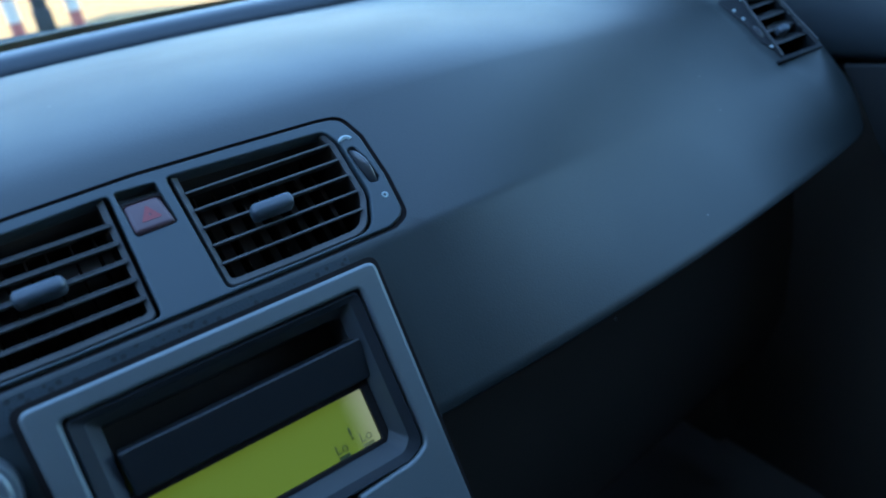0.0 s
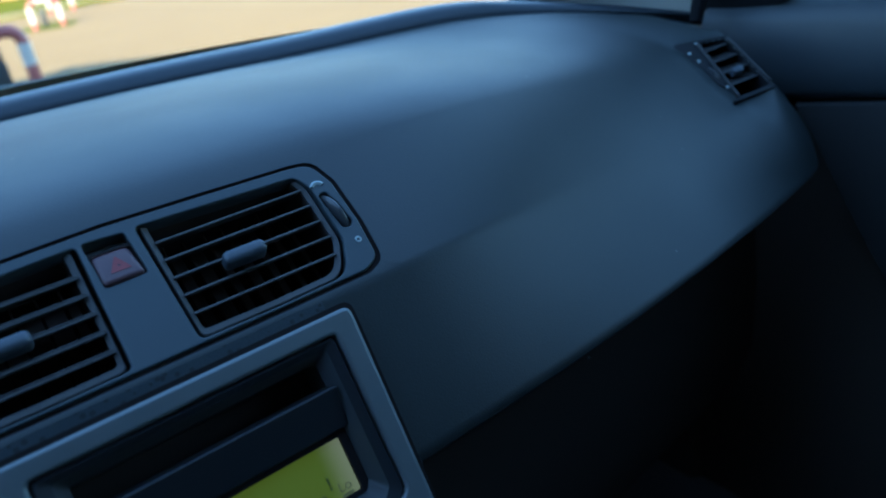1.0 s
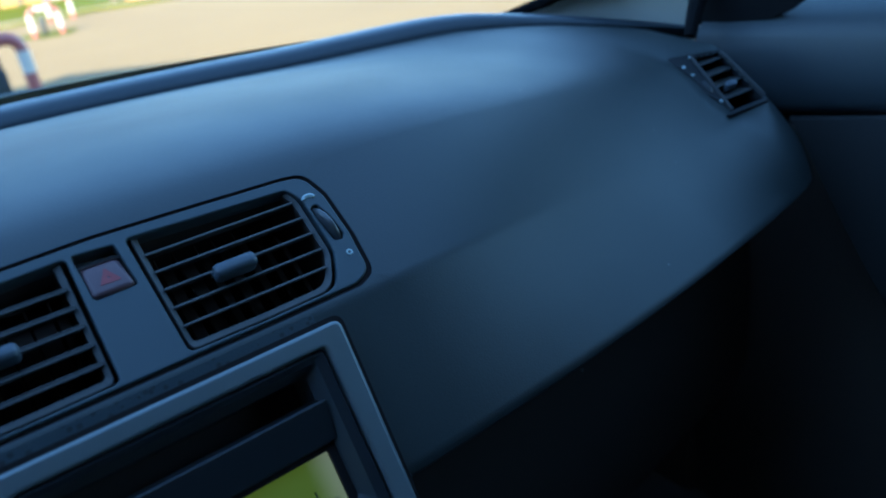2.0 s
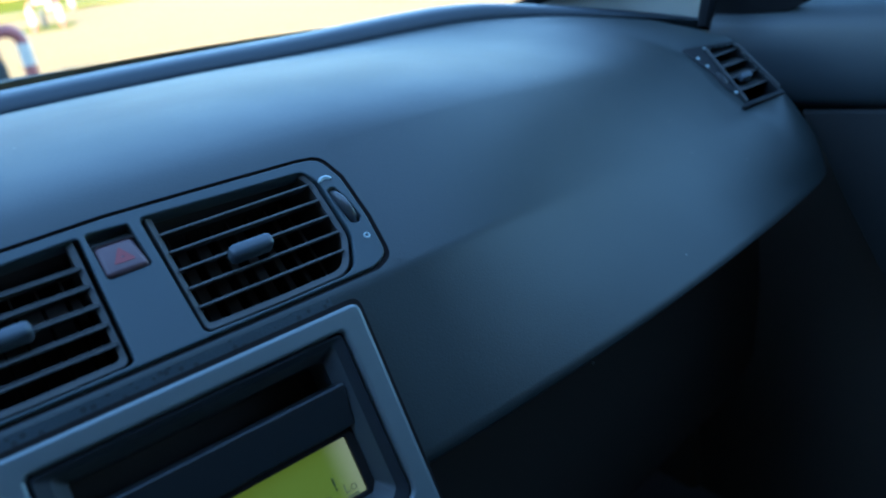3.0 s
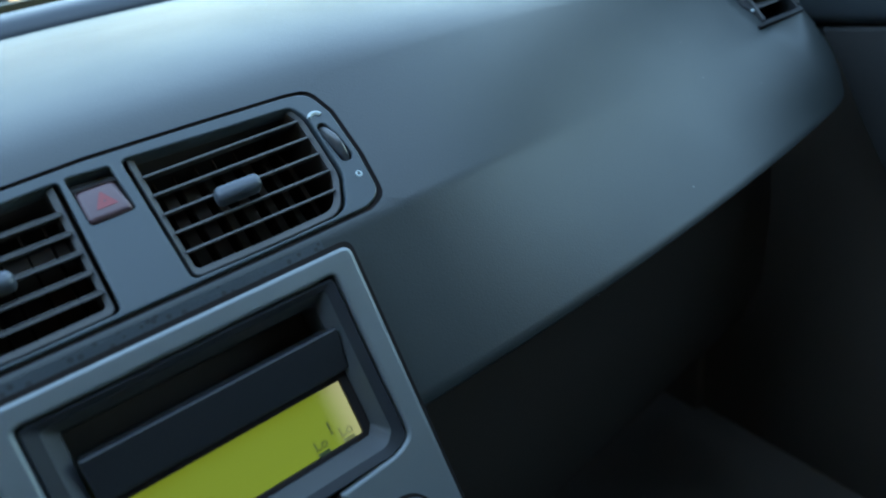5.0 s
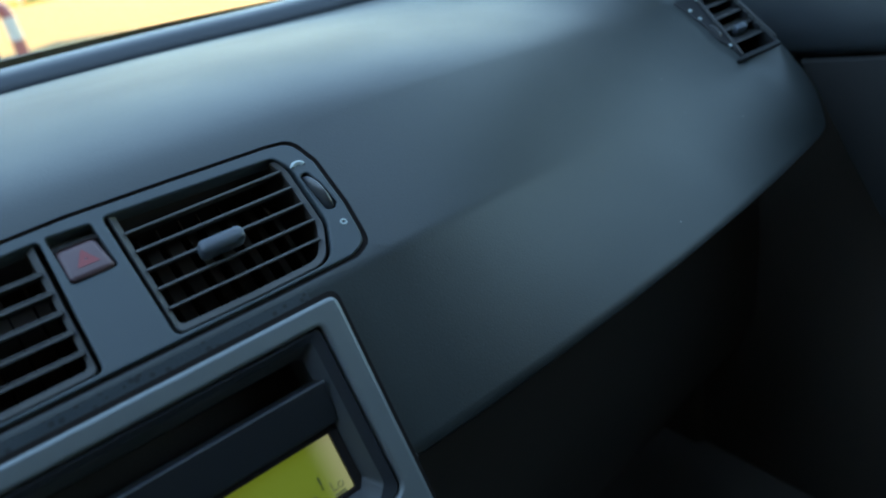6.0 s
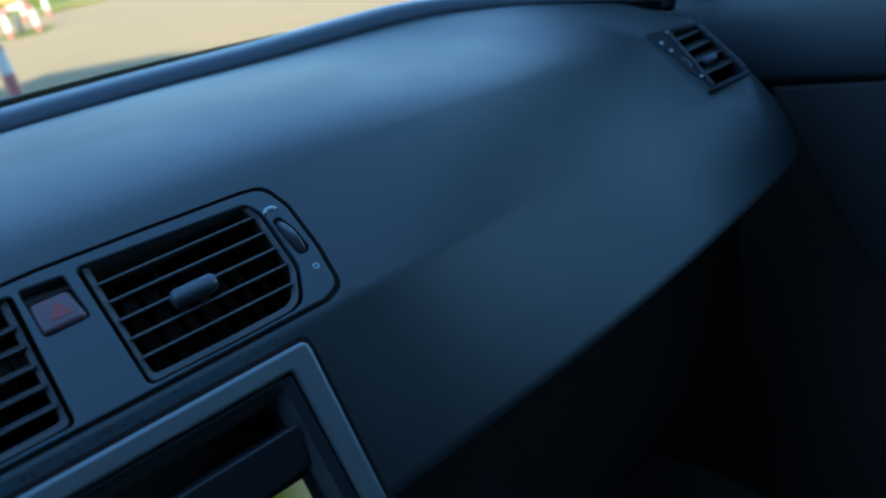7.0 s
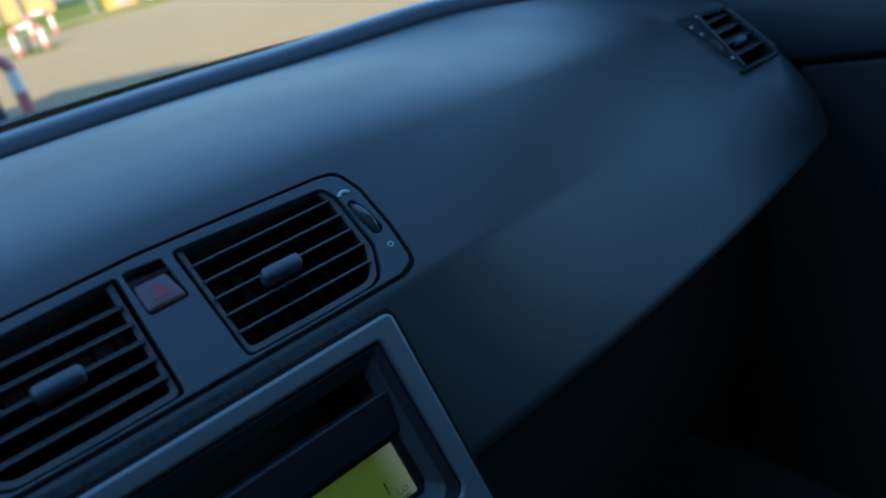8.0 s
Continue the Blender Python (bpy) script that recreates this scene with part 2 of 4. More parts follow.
def sweep(path, radius, sides=10, caps=True):
    """A round tube along a path of points, as a bmesh."""
    bm = bmesh.new()
    rings = []
    path = [Vector(p) for p in path]
    radii = list(radius) if isinstance(radius, (list, tuple)) else [radius] * len(path)
    for i, p in enumerate(path):
        radius = radii[i]
        d = (path[min(i + 1, len(path) - 1)] - path[max(i - 1, 0)]).normalized()
        side = d.cross(Vector((0.13, 0.98, 0.11))).normalized()
        up = side.cross(d)
        rings.append([bm.verts.new(p + radius * (math.cos(a) * side + math.sin(a) * up))
                      for a in (2 * math.pi * j / sides for j in range(sides))])
    for a, b in zip(rings, rings[1:]):
        for j in range(sides):
            bm.faces.new((a[j], a[(j + 1) % sides], b[(j + 1) % sides], b[j]))
    if caps:
        bm.faces.new(rings[0][::-1])
        bm.faces.new(rings[-1])
    bmesh.ops.recalc_face_normals(bm, faces=bm.faces[:])
    return bm


def skin(rows, thick=0.0, close=False):
    """A sheet through rows of points, given a thickness below it where thick is set."""
    bm = bmesh.new()
    grid = [[bm.verts.new(p) for p in row] for row in rows]
    for a, b in zip(grid, grid[1:]):
        for j in range(len(a) - 1):
            bm.faces.new((a[j], a[j + 1], b[j + 1], b[j]))
    bmesh.ops.recalc_face_normals(bm, faces=bm.faces[:])
    if thick:
        bmesh.ops.solidify(bm, geom=bm.faces[:], thickness=thick)
    return bm


def inward(bm, point):
    """Turns a sheet's faces towards a point."""
    for f in bm.faces:
        if (Vector(point) - f.calc_center_median()).dot(f.normal) < 0:
            f.normal_flip()
    return bm


def lerp(a, b, t):
    return a + (b - a) * t


# ---- frames of the centre stack ----
RAKE = radians(50.5)
PANEL = Matrix(((1, 0, 0, 0),
                (0, math.sin(RAKE), -math.cos(RAKE), 0),
                (0, math.cos(RAKE), math.sin(RAKE), 0.9),
                (0, 0, 0, 1)))   # u across, v up the vent panel, w out of it
RAKE2 = radians(30)
STACK = Matrix(((1, 0, 0, 0),
                (0, math.sin(RAKE2), -math.cos(RAKE2), -0.0743),
                (0, math.cos(RAKE2), math.sin(RAKE2), 0.8517),
                (0, 0, 0, 1)))   # the same for the radio's frame


# ---- dashboard ----
X_END = 0.65
FACE = 56                              # steps of the section from its lower edge to the top edge
KNEE, TOP = 4 + FACE // 2, 4 + FACE    # steps at the vent panel's lower and upper edge


def ease(t):
    t = min(1, max(0, t))
    return t * t * (3 - 2 * t)


def lower_edge(a):
    """Where the pad's lower edge runs, a metres from the middle: level at first, then back and down towards the door."""
    lo, hi = 0.1, 0.62
    if a <= lo:
        return Vector((-0.111, 0.770))
    for _ in range(30):
        m = (lo + hi) / 2
        away = 1 + 0.08 * max(0, (m - 0.355) / 0.2) ** 2
        lo, hi = (m, hi) if (m + 0.05) * away - 0.05 < a else (lo, m)
    y, z = -0.111 + 0.22 * (m - 0.1) ** 2, 0.770
    return Vector((-0.363 + (y + 0.363) * away, 1.02 + (z - 1.02) * away))


def dash_profile(x):
    """The section of the dashboard pad at x, from the underside to the groove at the windscreen lip."""
    a = abs(x)
    bottom = lower_edge(a)
    yb, zb = bottom
    out = max(0, a - 0.128)
    k = min(1, out / 0.45)
    sweep_y, drop = 0.232 * (math.hypot(out, 0.08) - 0.08), 0.044 * (3 * k * k - 2 * k ** 3)
    top = Vector((0.0112 + sweep_y, 0.9092 - drop))
    groove = Vector((0.45 - 0.3 * (a / 0.7) ** 2, 0.8975 + 0.007 * ease((a - 0.28) / 0.22) - (0.031 * ((a - 0.45) / 0.22) ** 1.7 if a > 0.45 else 0)))
    knee = Vector((-0.0575 + sweep_y, 0.8526 - drop))
    bulge = Vector((-0.005, 0.009)).lerp(Vector((-0.016, 0.015)), ease((a - 0.2) / 0.45))
    soft = ease((a - 0.128) / 0.40)
    knee = knee.lerp(bottom.lerp(top, 0.5) + bulge, soft)
    pts = [Vector((yb + 0.080, zb - 0.010)), Vector((yb + 0.030, zb - 0.010)), Vector((yb + 0.010, zb - 0.009)),
           Vector((yb + 0.003, zb - 0.006)), bottom]
    # the face: bottom to knee to top edge
    for i in range(1, FACE + 1):
        s = i / FACE
        straight = bottom.lerp(knee, 2 * s) if s < 0.5 else knee.lerp(top, 2 * s - 1)
        bez = bottom * (1 - s) ** 2 + knee * 2 * s * (1 - s) + top * s ** 2
        pts.append(straight.lerp(bez, soft))
    # the lower edge rolls under softly
    first, last = pts[1], pts[6]
    ctrl = bottom + Vector((-0.0010, -0.0025))
    for i in range(2, 6):
        t = (i - 1) / 5
        pts[i] = first * (1 - t) ** 2 + ctrl * 2 * t * (1 - t) + last * t * t
    # over the crest and along the top
    rise = 0.010 * (1 - min(1, a / 0.62))
    lean = Vector((0.7716, 0.6361)).lerp((top - knee).normalized(), soft).normalized()
    crest = top + lean * (0.050 - 0.018 * min(1, a / 0.5))
    mid = top.lerp(groove, 0.52) + Vector((0, 0.014 + rise))
    for i in range(1, 15):
        t = i / 14
        pts.append(top * (1 - t) ** 3 + crest * 3 * t * (1 - t) ** 2 + mid * 3 * t * t * (1 - t) + groove * t ** 3)
    return pts


def end_pull(x):
    """How far the pad's end rounds away near the door."""
    a = abs(x)
    t = max(0, (a - X_END + 0.105) / 0.105)
    return 1 - math.sqrt(max(0, 1 - t * t))


# the side vent's own axes: across, up and out
su, sv, sw = Vector((0.9615, -0.2558, 0.1007)), Vector((0.163, 0.8254, 0.5405)), Vector((-0.2214, -0.5032, 0.8353))
SV_O = Vector((0.620, 0.073, 0.8361)) + sw * 0.005 - sv * 0.006 - su * 0.006
NEARER = Matrix.Translation((-0.05, -0.363, 1.02)) @ Matrix.Scale(0.93, 4) @ Matrix.Translation((0.05, 0.363, -1.02))   # draws the car's side in to its true distance
SV_O = NEARER @ SV_O
SIDE = Matrix.Translation(SV_O) @ Matrix(((su.x, sv.x, sw.x, 0), (su.y, sv.y, sw.y, 0), (su.z, sv.z, sw.z, 0), (0, 0, 0, 1))) @ Matrix.Scale(0.93, 4)


def dash_rows():
    xs = sorted({round(v, 4) for v in ([-X_END + 0.03 * i for i in range(20)] + [-0.126, -0.085, -0.077, 0.077, 0.085, 0.126, 0.13, -0.06, -0.03, 0, 0.03, 0.06]
                                       + [0.14 + 0.02 * i for i in range(20)] + [0.530 + 0.003 * i for i in range(31)] + [X_END - 0.045 * (1 - i / 9) ** 2 for i in range(1, 10)])})
    rows = []
    for x in xs:
        k = end_pull(x)
        pr = dash_profile(max(-X_END, min(X_END, x)))
        n = len(pr)
        row = []
        for i, p in enumerate(pr):
            # the end tucks inwards and down towards the corner
            q = Vector((x, p.x + 0.030 * k * (1 - i / n), p.y - 0.012 * k))
            q += Vector((0.010, -0.008, 0.003)) * ease((x - 0.48) / 0.08) * ease((i - 5) / 12) * (1 - ease((i - 26) / 22))
            d = (q - SV_O) / 0.93
            # the pad swells to meet the side vent's rim
            away = max(-0.033 - d.dot(su), d.dot(su) - 0.022, -0.044 - d.dot(sv), d.dot(sv) - 0.048, 0)
            if x > 0.4 and i > 8 and away < 0.08:
                below = ease((-0.044 - d.dot(sv)) / 0.04)
                fall = (1 - away / 0.08) ** 2 * (1 + 2 * away / 0.08) * (1 - ease((d.dot(su) - 0.024 + 0.022 * below) / 0.036)) * ease((i - 8) / 14)
                q -= sw * max(-0.05, min(0.05, d.dot(sw) + 0.0012)) * fall
            row.append(q)
        rows.append(row)
    # the end runs in one soft line
    for i in range(len(xs)):
        if abs(xs[i]) > X_END - 0.07:
            for _ in range(40):
                for j in range(8, len(rows[i]) - 4):
                    rows[i][j] = rows[i][j].lerp((rows[i][j - 1] + rows[i][j + 1]) / 2, 0.6 * min(1, (abs(xs[i]) - X_END + 0.07) / 0.03))
    # even out the pad round the side vent
    soft_spots = []
    for i in range(1, len(rows) - 1):
        for j in range(7, len(rows[0]) - 6):
            d = (rows[i][j] - SV_O) / 0.93
            away = max(-0.033 - d.dot(su), d.dot(su) - 0.022, -0.044 - d.dot(sv), d.dot(sv) - 0.048)
            if xs[i] > 0.40 and away > 0.002:
                much = max(0.5 * (1 - ease((away - 0.05) / 0.07)), 0.35 * ease((xs[i] - 0.54) / 0.04))
                if much > 0:
                    soft_spots.append((i, j, much * ease((j - 6) / 8)))
    for _ in range(60):
        for i, j, much in soft_spots:
            wl, wr = xs[i + 1] - xs[i], xs[i] - xs[i - 1]
            across = (rows[i - 1][j] * wl + rows[i + 1][j] * wr) / (wl + wr)
            along = (rows[i][j - 1] + rows[i][j + 1]) / 2
            mean = (across + along) / 2
            rows[i][j] = Vector((rows[i][j].x, *rows[i][j].lerp(mean, much).yz))
    return xs, rows


def in_side_vent(p):
    """Whether a point of the pad lies in the opening for the side vent."""
    d = (p - SV_O) / 0.93
    return (-0.0200 if d.dot(sv) < -0.016 else -0.024) < d.dot(su) < 0.0222 and -0.0435 < d.dot(sv) < 0.0410 - 0.218 * d.dot(su)


# vent panel: one plate with openings
half_rim = [(0, 0.0088), (0.050, 0.0074), (0.100, 0.0056), (0.1135, 0.0040), (0.1188, -0.012), (0.1192, -0.040), (0.1166, -0.0645), (0.106, -0.0688), (0.060, -0.0692)]
panel_rim = rounded([(-x, y) for x, y in half_rim[:0:-1]] + half_rim, [0.02, 0.02, 0.010, 0.03, 0.03, 0.008, 0.03, 0.03, 0.03] + [0.03, 0.03, 0.03, 0.008, 0.03, 0.03, 0.010, 0.02])
gap = [(x * 1.021, (y + 0.0305) * 1.060 - 0.0305) for x, y in panel_rim]
KNEE_Z, TOP_Z = 0.8526, 0.9092

dashboard = tagged(empty("dashboard", Matrix.Translation((0, 0, 0))), "dark slate soft-plastic car dashboard below the windscreen", "dashboard")
xs, rows = dash_rows()
bm = bmesh.new()
grid = [[bm.verts.new(p) for p in row] for row in rows]
for i in range(len(xs) - 1):
    xm = abs(xs[i] + xs[i + 1]) / 2
    for j in range(len(grid[0]) - 1):
        if xm < 0.126 and KNEE <= j < TOP:
            continue
        if xm < 0.077 and j < KNEE - 4:
            continue
        cell = (grid[i][j], grid[i + 1][j], grid[i + 1][j + 1], grid[i][j + 1])
        if all(in_side_vent(v.co) for v in cell):
            continue
        bm.faces.new(cell)
# the flat field round the vent panel, up to its gap
hole = [e for e in bm.edges if e.is_boundary and all(abs(v.co.x) < 0.1265 and KNEE_Z - 0.001 < v.co.z < TOP_Z + 0.001 for v in e.verts)
        and all(abs((PANEL.inverted() @ v.co).z) < 0.002 for v in e.verts)]
ringv = [bm.verts.new(PANEL @ Vector((x, y, 0))) for x, y in gap[::2]]
loop = [bm.edges.new((ringv[k], ringv[(k + 1) % len(ringv)])) for k in range(len(ringv))]
bmesh.ops.triangle_fill(bm, edges=hole + loop, use_beauty=True)
bmesh.ops.recalc_face_normals(bm, faces=bm.faces[:])
if sum(f.normal.z for f in bm.faces) < 0:
    bmesh.ops.reverse_faces(bm, faces=bm.faces[:])
part("pad", bm, DASH, dashboard, "dark slate grained soft pad")

# the rolled lip along the windscreen
lip = []
for x in [-0.70 + 0.02 * i for i in range(71)]:
    a = abs(x)
    g = dash_profile(x)[-1]
    sec = [(0.012, -0.010), (0.003, -0.003), (0.000, 0.0005), (0.0005, 0.0035), (0.0025, 0.0075), (0.0065, 0.0112), (0.0125, 0.0140), (0.022, 0.0160), (0.040, 0.0168), (0.055, 0.0150), (0.075, 0.006), (0.085, -0.02)]
    fade = 1 - 0.75 * max(0, (a - 0.5) / 0.2)
    lip.append([(x, g.x + dy, g.y + dz * (0.97 * fade if dz > 0 else 1)) for dy, dz in sec])
part("windscreen_lip", skin(lip), LIP, dashboard, "darker rolled lip along the windscreen")

def vent_hole(s):
    pts = rounded([(0.0140, 0.0027), (0.0560, 0.0008), (0.1010, -0.0010), (0.1062, -0.0100), (0.1058, -0.046), (0.0960, -0.0668), (0.0560, -0.0674), (0.0158, -0.0668)], [0.003, 0.03, 0.006, 0.02, 0.02, 0.014, 0.03, 0.004])
    return [(s * x, y) for x, y in pts]


hz_hole = rounded([(-0.0115, 0.0030), (0.0085, 0.0018), (0.0100, -0.0235), (-0.0105, -0.0240)], 0.002)


def wheel_hole(s):
    pts = rounded([(0.1074, -0.0165), (0.1122, -0.0160), (0.1150, -0.0250), (0.1160, -0.0385), (0.1135, -0.0415), (0.1092, -0.0405)], 0.0024)
    return [(s * x, y) for x, y in pts]


part("vent_panel", plate([panel_rim, vent_hole(1), vent_hole(-1), hz_hole, wheel_hole(1), wheel_hole(-1)], -0.0085, 0.0006, 0.0009),
              FASCIA, dashboard, "slate plastic panel round the centre vents", PANEL)
# black ring in the gap, standing in for the shadow under the pad's edge
part("panel_gap_shade", plate([[(x * 1.034, (y + 0.0305) * 1.095 - 0.0305) for x, y in panel_rim], [(x * 0.985, (y + 0.0305) * 0.95 - 0.0305) for x, y in panel_rim]], -0.012, -0.0016), CAVITY, dashboard, "black fill in the gap round the vent panel, for its shade", PANEL)


def air_vent(name, s):
    """One centre vent: a sunken sloping frame, five blades, thin vanes behind and a sliding knob."""
    ring = rounded([(0.0165, 0.0045), (0.0560, 0.0028), (0.1005, 0.0014), (0.1046, -0.0090), (0.1042, -0.0460), (0.0945, -0.0655), (0.0560, -0.0660), (0.0175, -0.0655)], [0.003, 0.03, 0.006, 0.02, 0.02, 0.014, 0.03, 0.004])
    inner = rounded([(0.0200, 0.0030), (0.0560, 0.0018), (0.0985, 0.0006), (0.1020, -0.0090), (0.1018, -0.0440), (0.0925, -0.0612), (0.0560, -0.0618), (0.0202, -0.0612)], [0.002, 0.03, 0.005, 0.02, 0.02, 0.012, 0.03, 0.003])
    k = len(ring)

    def loft(*levels):
        bm = bmesh.new()
        loops = [[bm.verts.new((s * x, y, z)) for x, y in pts] for pts, z in levels]
        for p, q in zip(loops, loops[1:]):
            for i in range(k):
                bm.faces.new((p[i], p[(i + 1) % k], q[(i + 1) % k], q[i])[::int(s)])
        return bm
    fr = part(name, loft((ring, -0.009), (ring, -0.0022), ([(lerp(a[0], b[0], 0.15), lerp(a[1], b[1], 0.15)) for a, b in zip(ring, inner)], -0.0017), (inner, -0.0036), (inner, -0.0060)), VENT, dashboard, "slatted air vent with a dark inside", PANEL)
    # walls and back of the duct
    part("duct", loft((inner, -0.0058), (inner, -0.045)), DUCT_WALL, fr, "dark dusty duct")
    part("duct_back", plate([[(s * x, y) for x, y in ring]], -0.0455, -0.044), DUCT, fr, "dusty back of the duct")
    for i in range(1, 6):
        v = 0.0019 - 0.0109 * i if s > 0 else -0.0014 - 0.01055 * i
        right = 0.1015 if i < 5 else 0.0980
        b = block(s * 0.0195, s * right, v - 0.0008, v + 0.0008, -0.015, -0.0012, 0.0005, 1)
        # the blade leans up towards its back edge
        for q in b.verts:
            q.co.y -= (q.co.z + 0.0012) * 0.42
        bmesh.ops.recalc_face_normals(b, faces=b.faces[:])
        part("slat", b, VENT, fr)
    rng = random.Random(7 if s > 0 else 11)
    for i in range(7):
        u = s * (0.027 + 0.0108 * i + rng.uniform(-0.001, 0.001))
        part("vane", block(u - 0.0004, u + 0.0004, -0.0655, 0.0, -0.040, -0.024), VANE, fr)
    u0, u1 = (0.0428, 0.0678) if s > 0 else (-0.0690, -0.0440)
    kn = block(u0, u1 - 0.0022, -0.0384, -0.0304, -0.004, 0.0072, 0.0030, 3)
    for q in kn.verts:
        q.co.y -= max(0, q.co.z) * 0.10
    part("vent_knob", kn, KNOB, fr, "smooth grey sliding knob")
    return fr


for s in (1, -1):
    air_vent("air_vent", s)
    # thumb wheel in its slot, with printed marks above and below
    bm = bmesh.new()
    bmesh.ops.create_uvsphere(bm, u_segments=32, v_segments=20, radius=0.0152,
                              matrix=Matrix.Translation((s * 0.1116, -0.0288, -0.0104)) @ Matrix.Rotation(s * 0.14, 4, "Z") @ Matrix.Diagonal((0.27, 1, 1, 1)))
    part("thumb_wheel", bm, WHEEL, dashboard, "glossy black thumb wheel", PANEL)
    part("wheel_pocket", block(s * 0.107, s * 0.118, -0.0440, -0.0140, -0.030, -0.0285), CAVITY, dashboard, "black pocket behind the wheel", PANEL)
    arc = [(s * 0.1098 + s * 0.0031 * math.cos(a), -0.0112 + 0.0020 * math.sin(a), 0.0006) for a in [math.pi * j / 10 for j in range(11)]]
    part("printed_mark", sweep(arc, 0.0013, 6), PRINT, dashboard, "white printed arc", PANEL)
    ring = [(0.1126 * s + 0.0014 * math.cos(a), -0.0507 + 0.0014 * math.sin(a), 0.0006) for a in [2 * math.pi * j / 14 for j in range(15)]]
    part("printed_mark", sweep(ring, 0.0006, 6), PRINT, dashboard, "white printed ring", PANEL)

# dusty speckled strip between the vents and the radio
strip = []
for i in range(41):
    x = lerp(-0.120, 0.076, i / 40)
    p = dash_profile(x)
    strip.append([(x, lerp(p[KNEE - 4], p[KNEE], j / 4).x - 0.0004, lerp(p[KNEE - 4], p[KNEE], j / 4).y + 0.0004) for j in range(5)])
part("trim_strip", skin(strip), DUSTY, dashboard, "slate strip speckled with dust")

# hazard switch in its pocket
part("switch_pocket", merge(block(-0.013, 0.0115, -0.026, 0.005, -0.0085, -0.007)), VENT, dashboard, "dark pocket of the hazard switch", PANEL)
part("switch_gap", plate([rect(-0.0116, 0.0102, -0.0244, -0.0036, 0.0026), rect(-0.0100, 0.0086, -0.0228, -0.0052, 0.0022)], -0.0069, -0.0010), CAVITY, dashboard, "black gap round the hazard switch", PANEL)
hz = block(-0.0104, 0.0092, -0.0232, -0.0050, -0.0085, 0.0020, 0.0024, 3)
for q in hz.verts:
    q.co.x -= 0.13 * (q.co.y + 0.0232) * (q.co.x > 0)
    if q.co.z > 0:
        q.co.z += (q.co.y + 0.0226) * -0.12
hazard = part("hazard_switch", hz, HAZARD, dashboard, "faded red-grey hazard light switch", PANEL)
tri_o = rounded([(-0.0056, -0.0182), (0.0046, -0.0182), (-0.0005, -0.0088)], 0.0006, 3)
tri_i = rounded([(-0.0013, -0.0154), (0.0003, -0.0154), (-0.0005, -0.0139)], 0.0002, 3)
tri = plate([tri_o, tri_i], -0.002, 0.0021)
tri.transform(Matrix(((1, 0, 0, 0), (0, 1, 0, 0), (0, -0.12, 1, -0.0026), (0, 0, 0, 1))))
part("warning_triangle", tri, RED, hazard, "red warning triangle")

# lower dashboard: glovebox, knee panel, tunnel
def under(x):
    a = abs(x)
    return -0.120 + 0.16 * a, 0.776 - 0.083 * a


glove = [[(x, under(x)[0] + dy, under(x)[1] + dz) for x in [0.092 + 0.03 * i for i in range(21)]]
         for dy, dz in ((0.095, -0.008), (0.098, -0.03), (0.100, -0.05), (0.092, -0.16), (0.095, -0.26), (0.12, -0.33), (0.25, -0.40))]
part("glovebox_lid", skin(glove, 0.004), FOOT, dashboard, "black glovebox lid in the shade")
bm = bmesh.new()
bmesh.ops.create_cone(bm, cap_ends=True, segments=16, radius1=0.0022, radius2=0.002, depth=0.004, matrix=pose(0.345, under(0.35)[0] + 0.093, under(0.35)[1] - 0.105, 90, 0, 0))
part("lock", bm, SILVER, dashboard, "small metal glovebox lock")
knee_panel = [[(-x, under(x)[0] + dy, under(x)[1] + dz) for x in [0.092 + 0.03 * i for i in range(21)]]
              for dy, dz in ((0.095, -0.008), (0.098, -0.03), (0.100, -0.05), (0.092, -0.16), (0.095, -0.26), (0.12, -0.33), (0.25, -0.40))]
part("knee_panel", skin(knee_panel, 0.004), FOOT, dashboard, "black lower panel")
part("tunnel", block(-0.088, 0.088, -0.62, 0.30, 0.13, 0.42, 0.02, 3), BLACK, dashboard, "black centre tunnel")
part("stack_side", merge(block(0.078, 0.088, -0.11, 0.16, 0.40, 0.775, 0.003), block(-0.088, -0.078, -0.11, 0.16, 0.40, 0.775, 0.003)), BLACK, dashboard, "black sides of the centre stack")

# side vent near the door
sv_rim = rounded([(-0.0345, 0.0492), (0.0240, 0.0375), (0.0216, -0.0440), (-0.0285, -0.0448), (-0.0283, -0.0412), (-0.0212, -0.0398), (-0.0208, -0.0280), (-0.0262, -0.0150), (-0.0270, 0.0085)],
                 [0.003, 0.003, 0.003, 0.0012, 0.0012, 0.002, 0.006, 0.01, 0.01])
sv_hole = rounded([(-0.0186, -0.0385), (0.0192, -0.0385), (0.0208, 0.0335), (-0.0090, 0.0400)], 0.002)
side = part("side_air_vent", plate([sv_rim, sv_hole], -0.022, 0.001, 0.0012), BLACK, dashboard, "black side air vent near the door", SIDE)
part("duct", merge(block(-0.023, 0.023, -0.042, 0.046, -0.045, -0.040), block(-0.023, -0.0190, -0.042, 0.046, -0.042, -0.003), block(0.0210, 0.024, -0.042, 0.046, -0.042, -0.003)), CAVITY, side, "black duct")
for i in range(4):
    v = 0.0260 - 0.0165 * i
    left = lerp(-0.0186, -0.0090, (v + 0.0385) / 0.0785)
    b = block(left, 0.0200, v - 0.0010, v + 0.0010, -0.012, -0.0008, 0.0006, 1)
    for q in b.verts:
        q.co.y -= q.co.z * 1.35
    part("slat", b, SIDE_SLAT, side)
part("vent_knob", block(-0.0045, 0.0080, -0.0130, -0.0055, -0.006, 0.0040, 0.0025), KNOB, side, "grey knob")
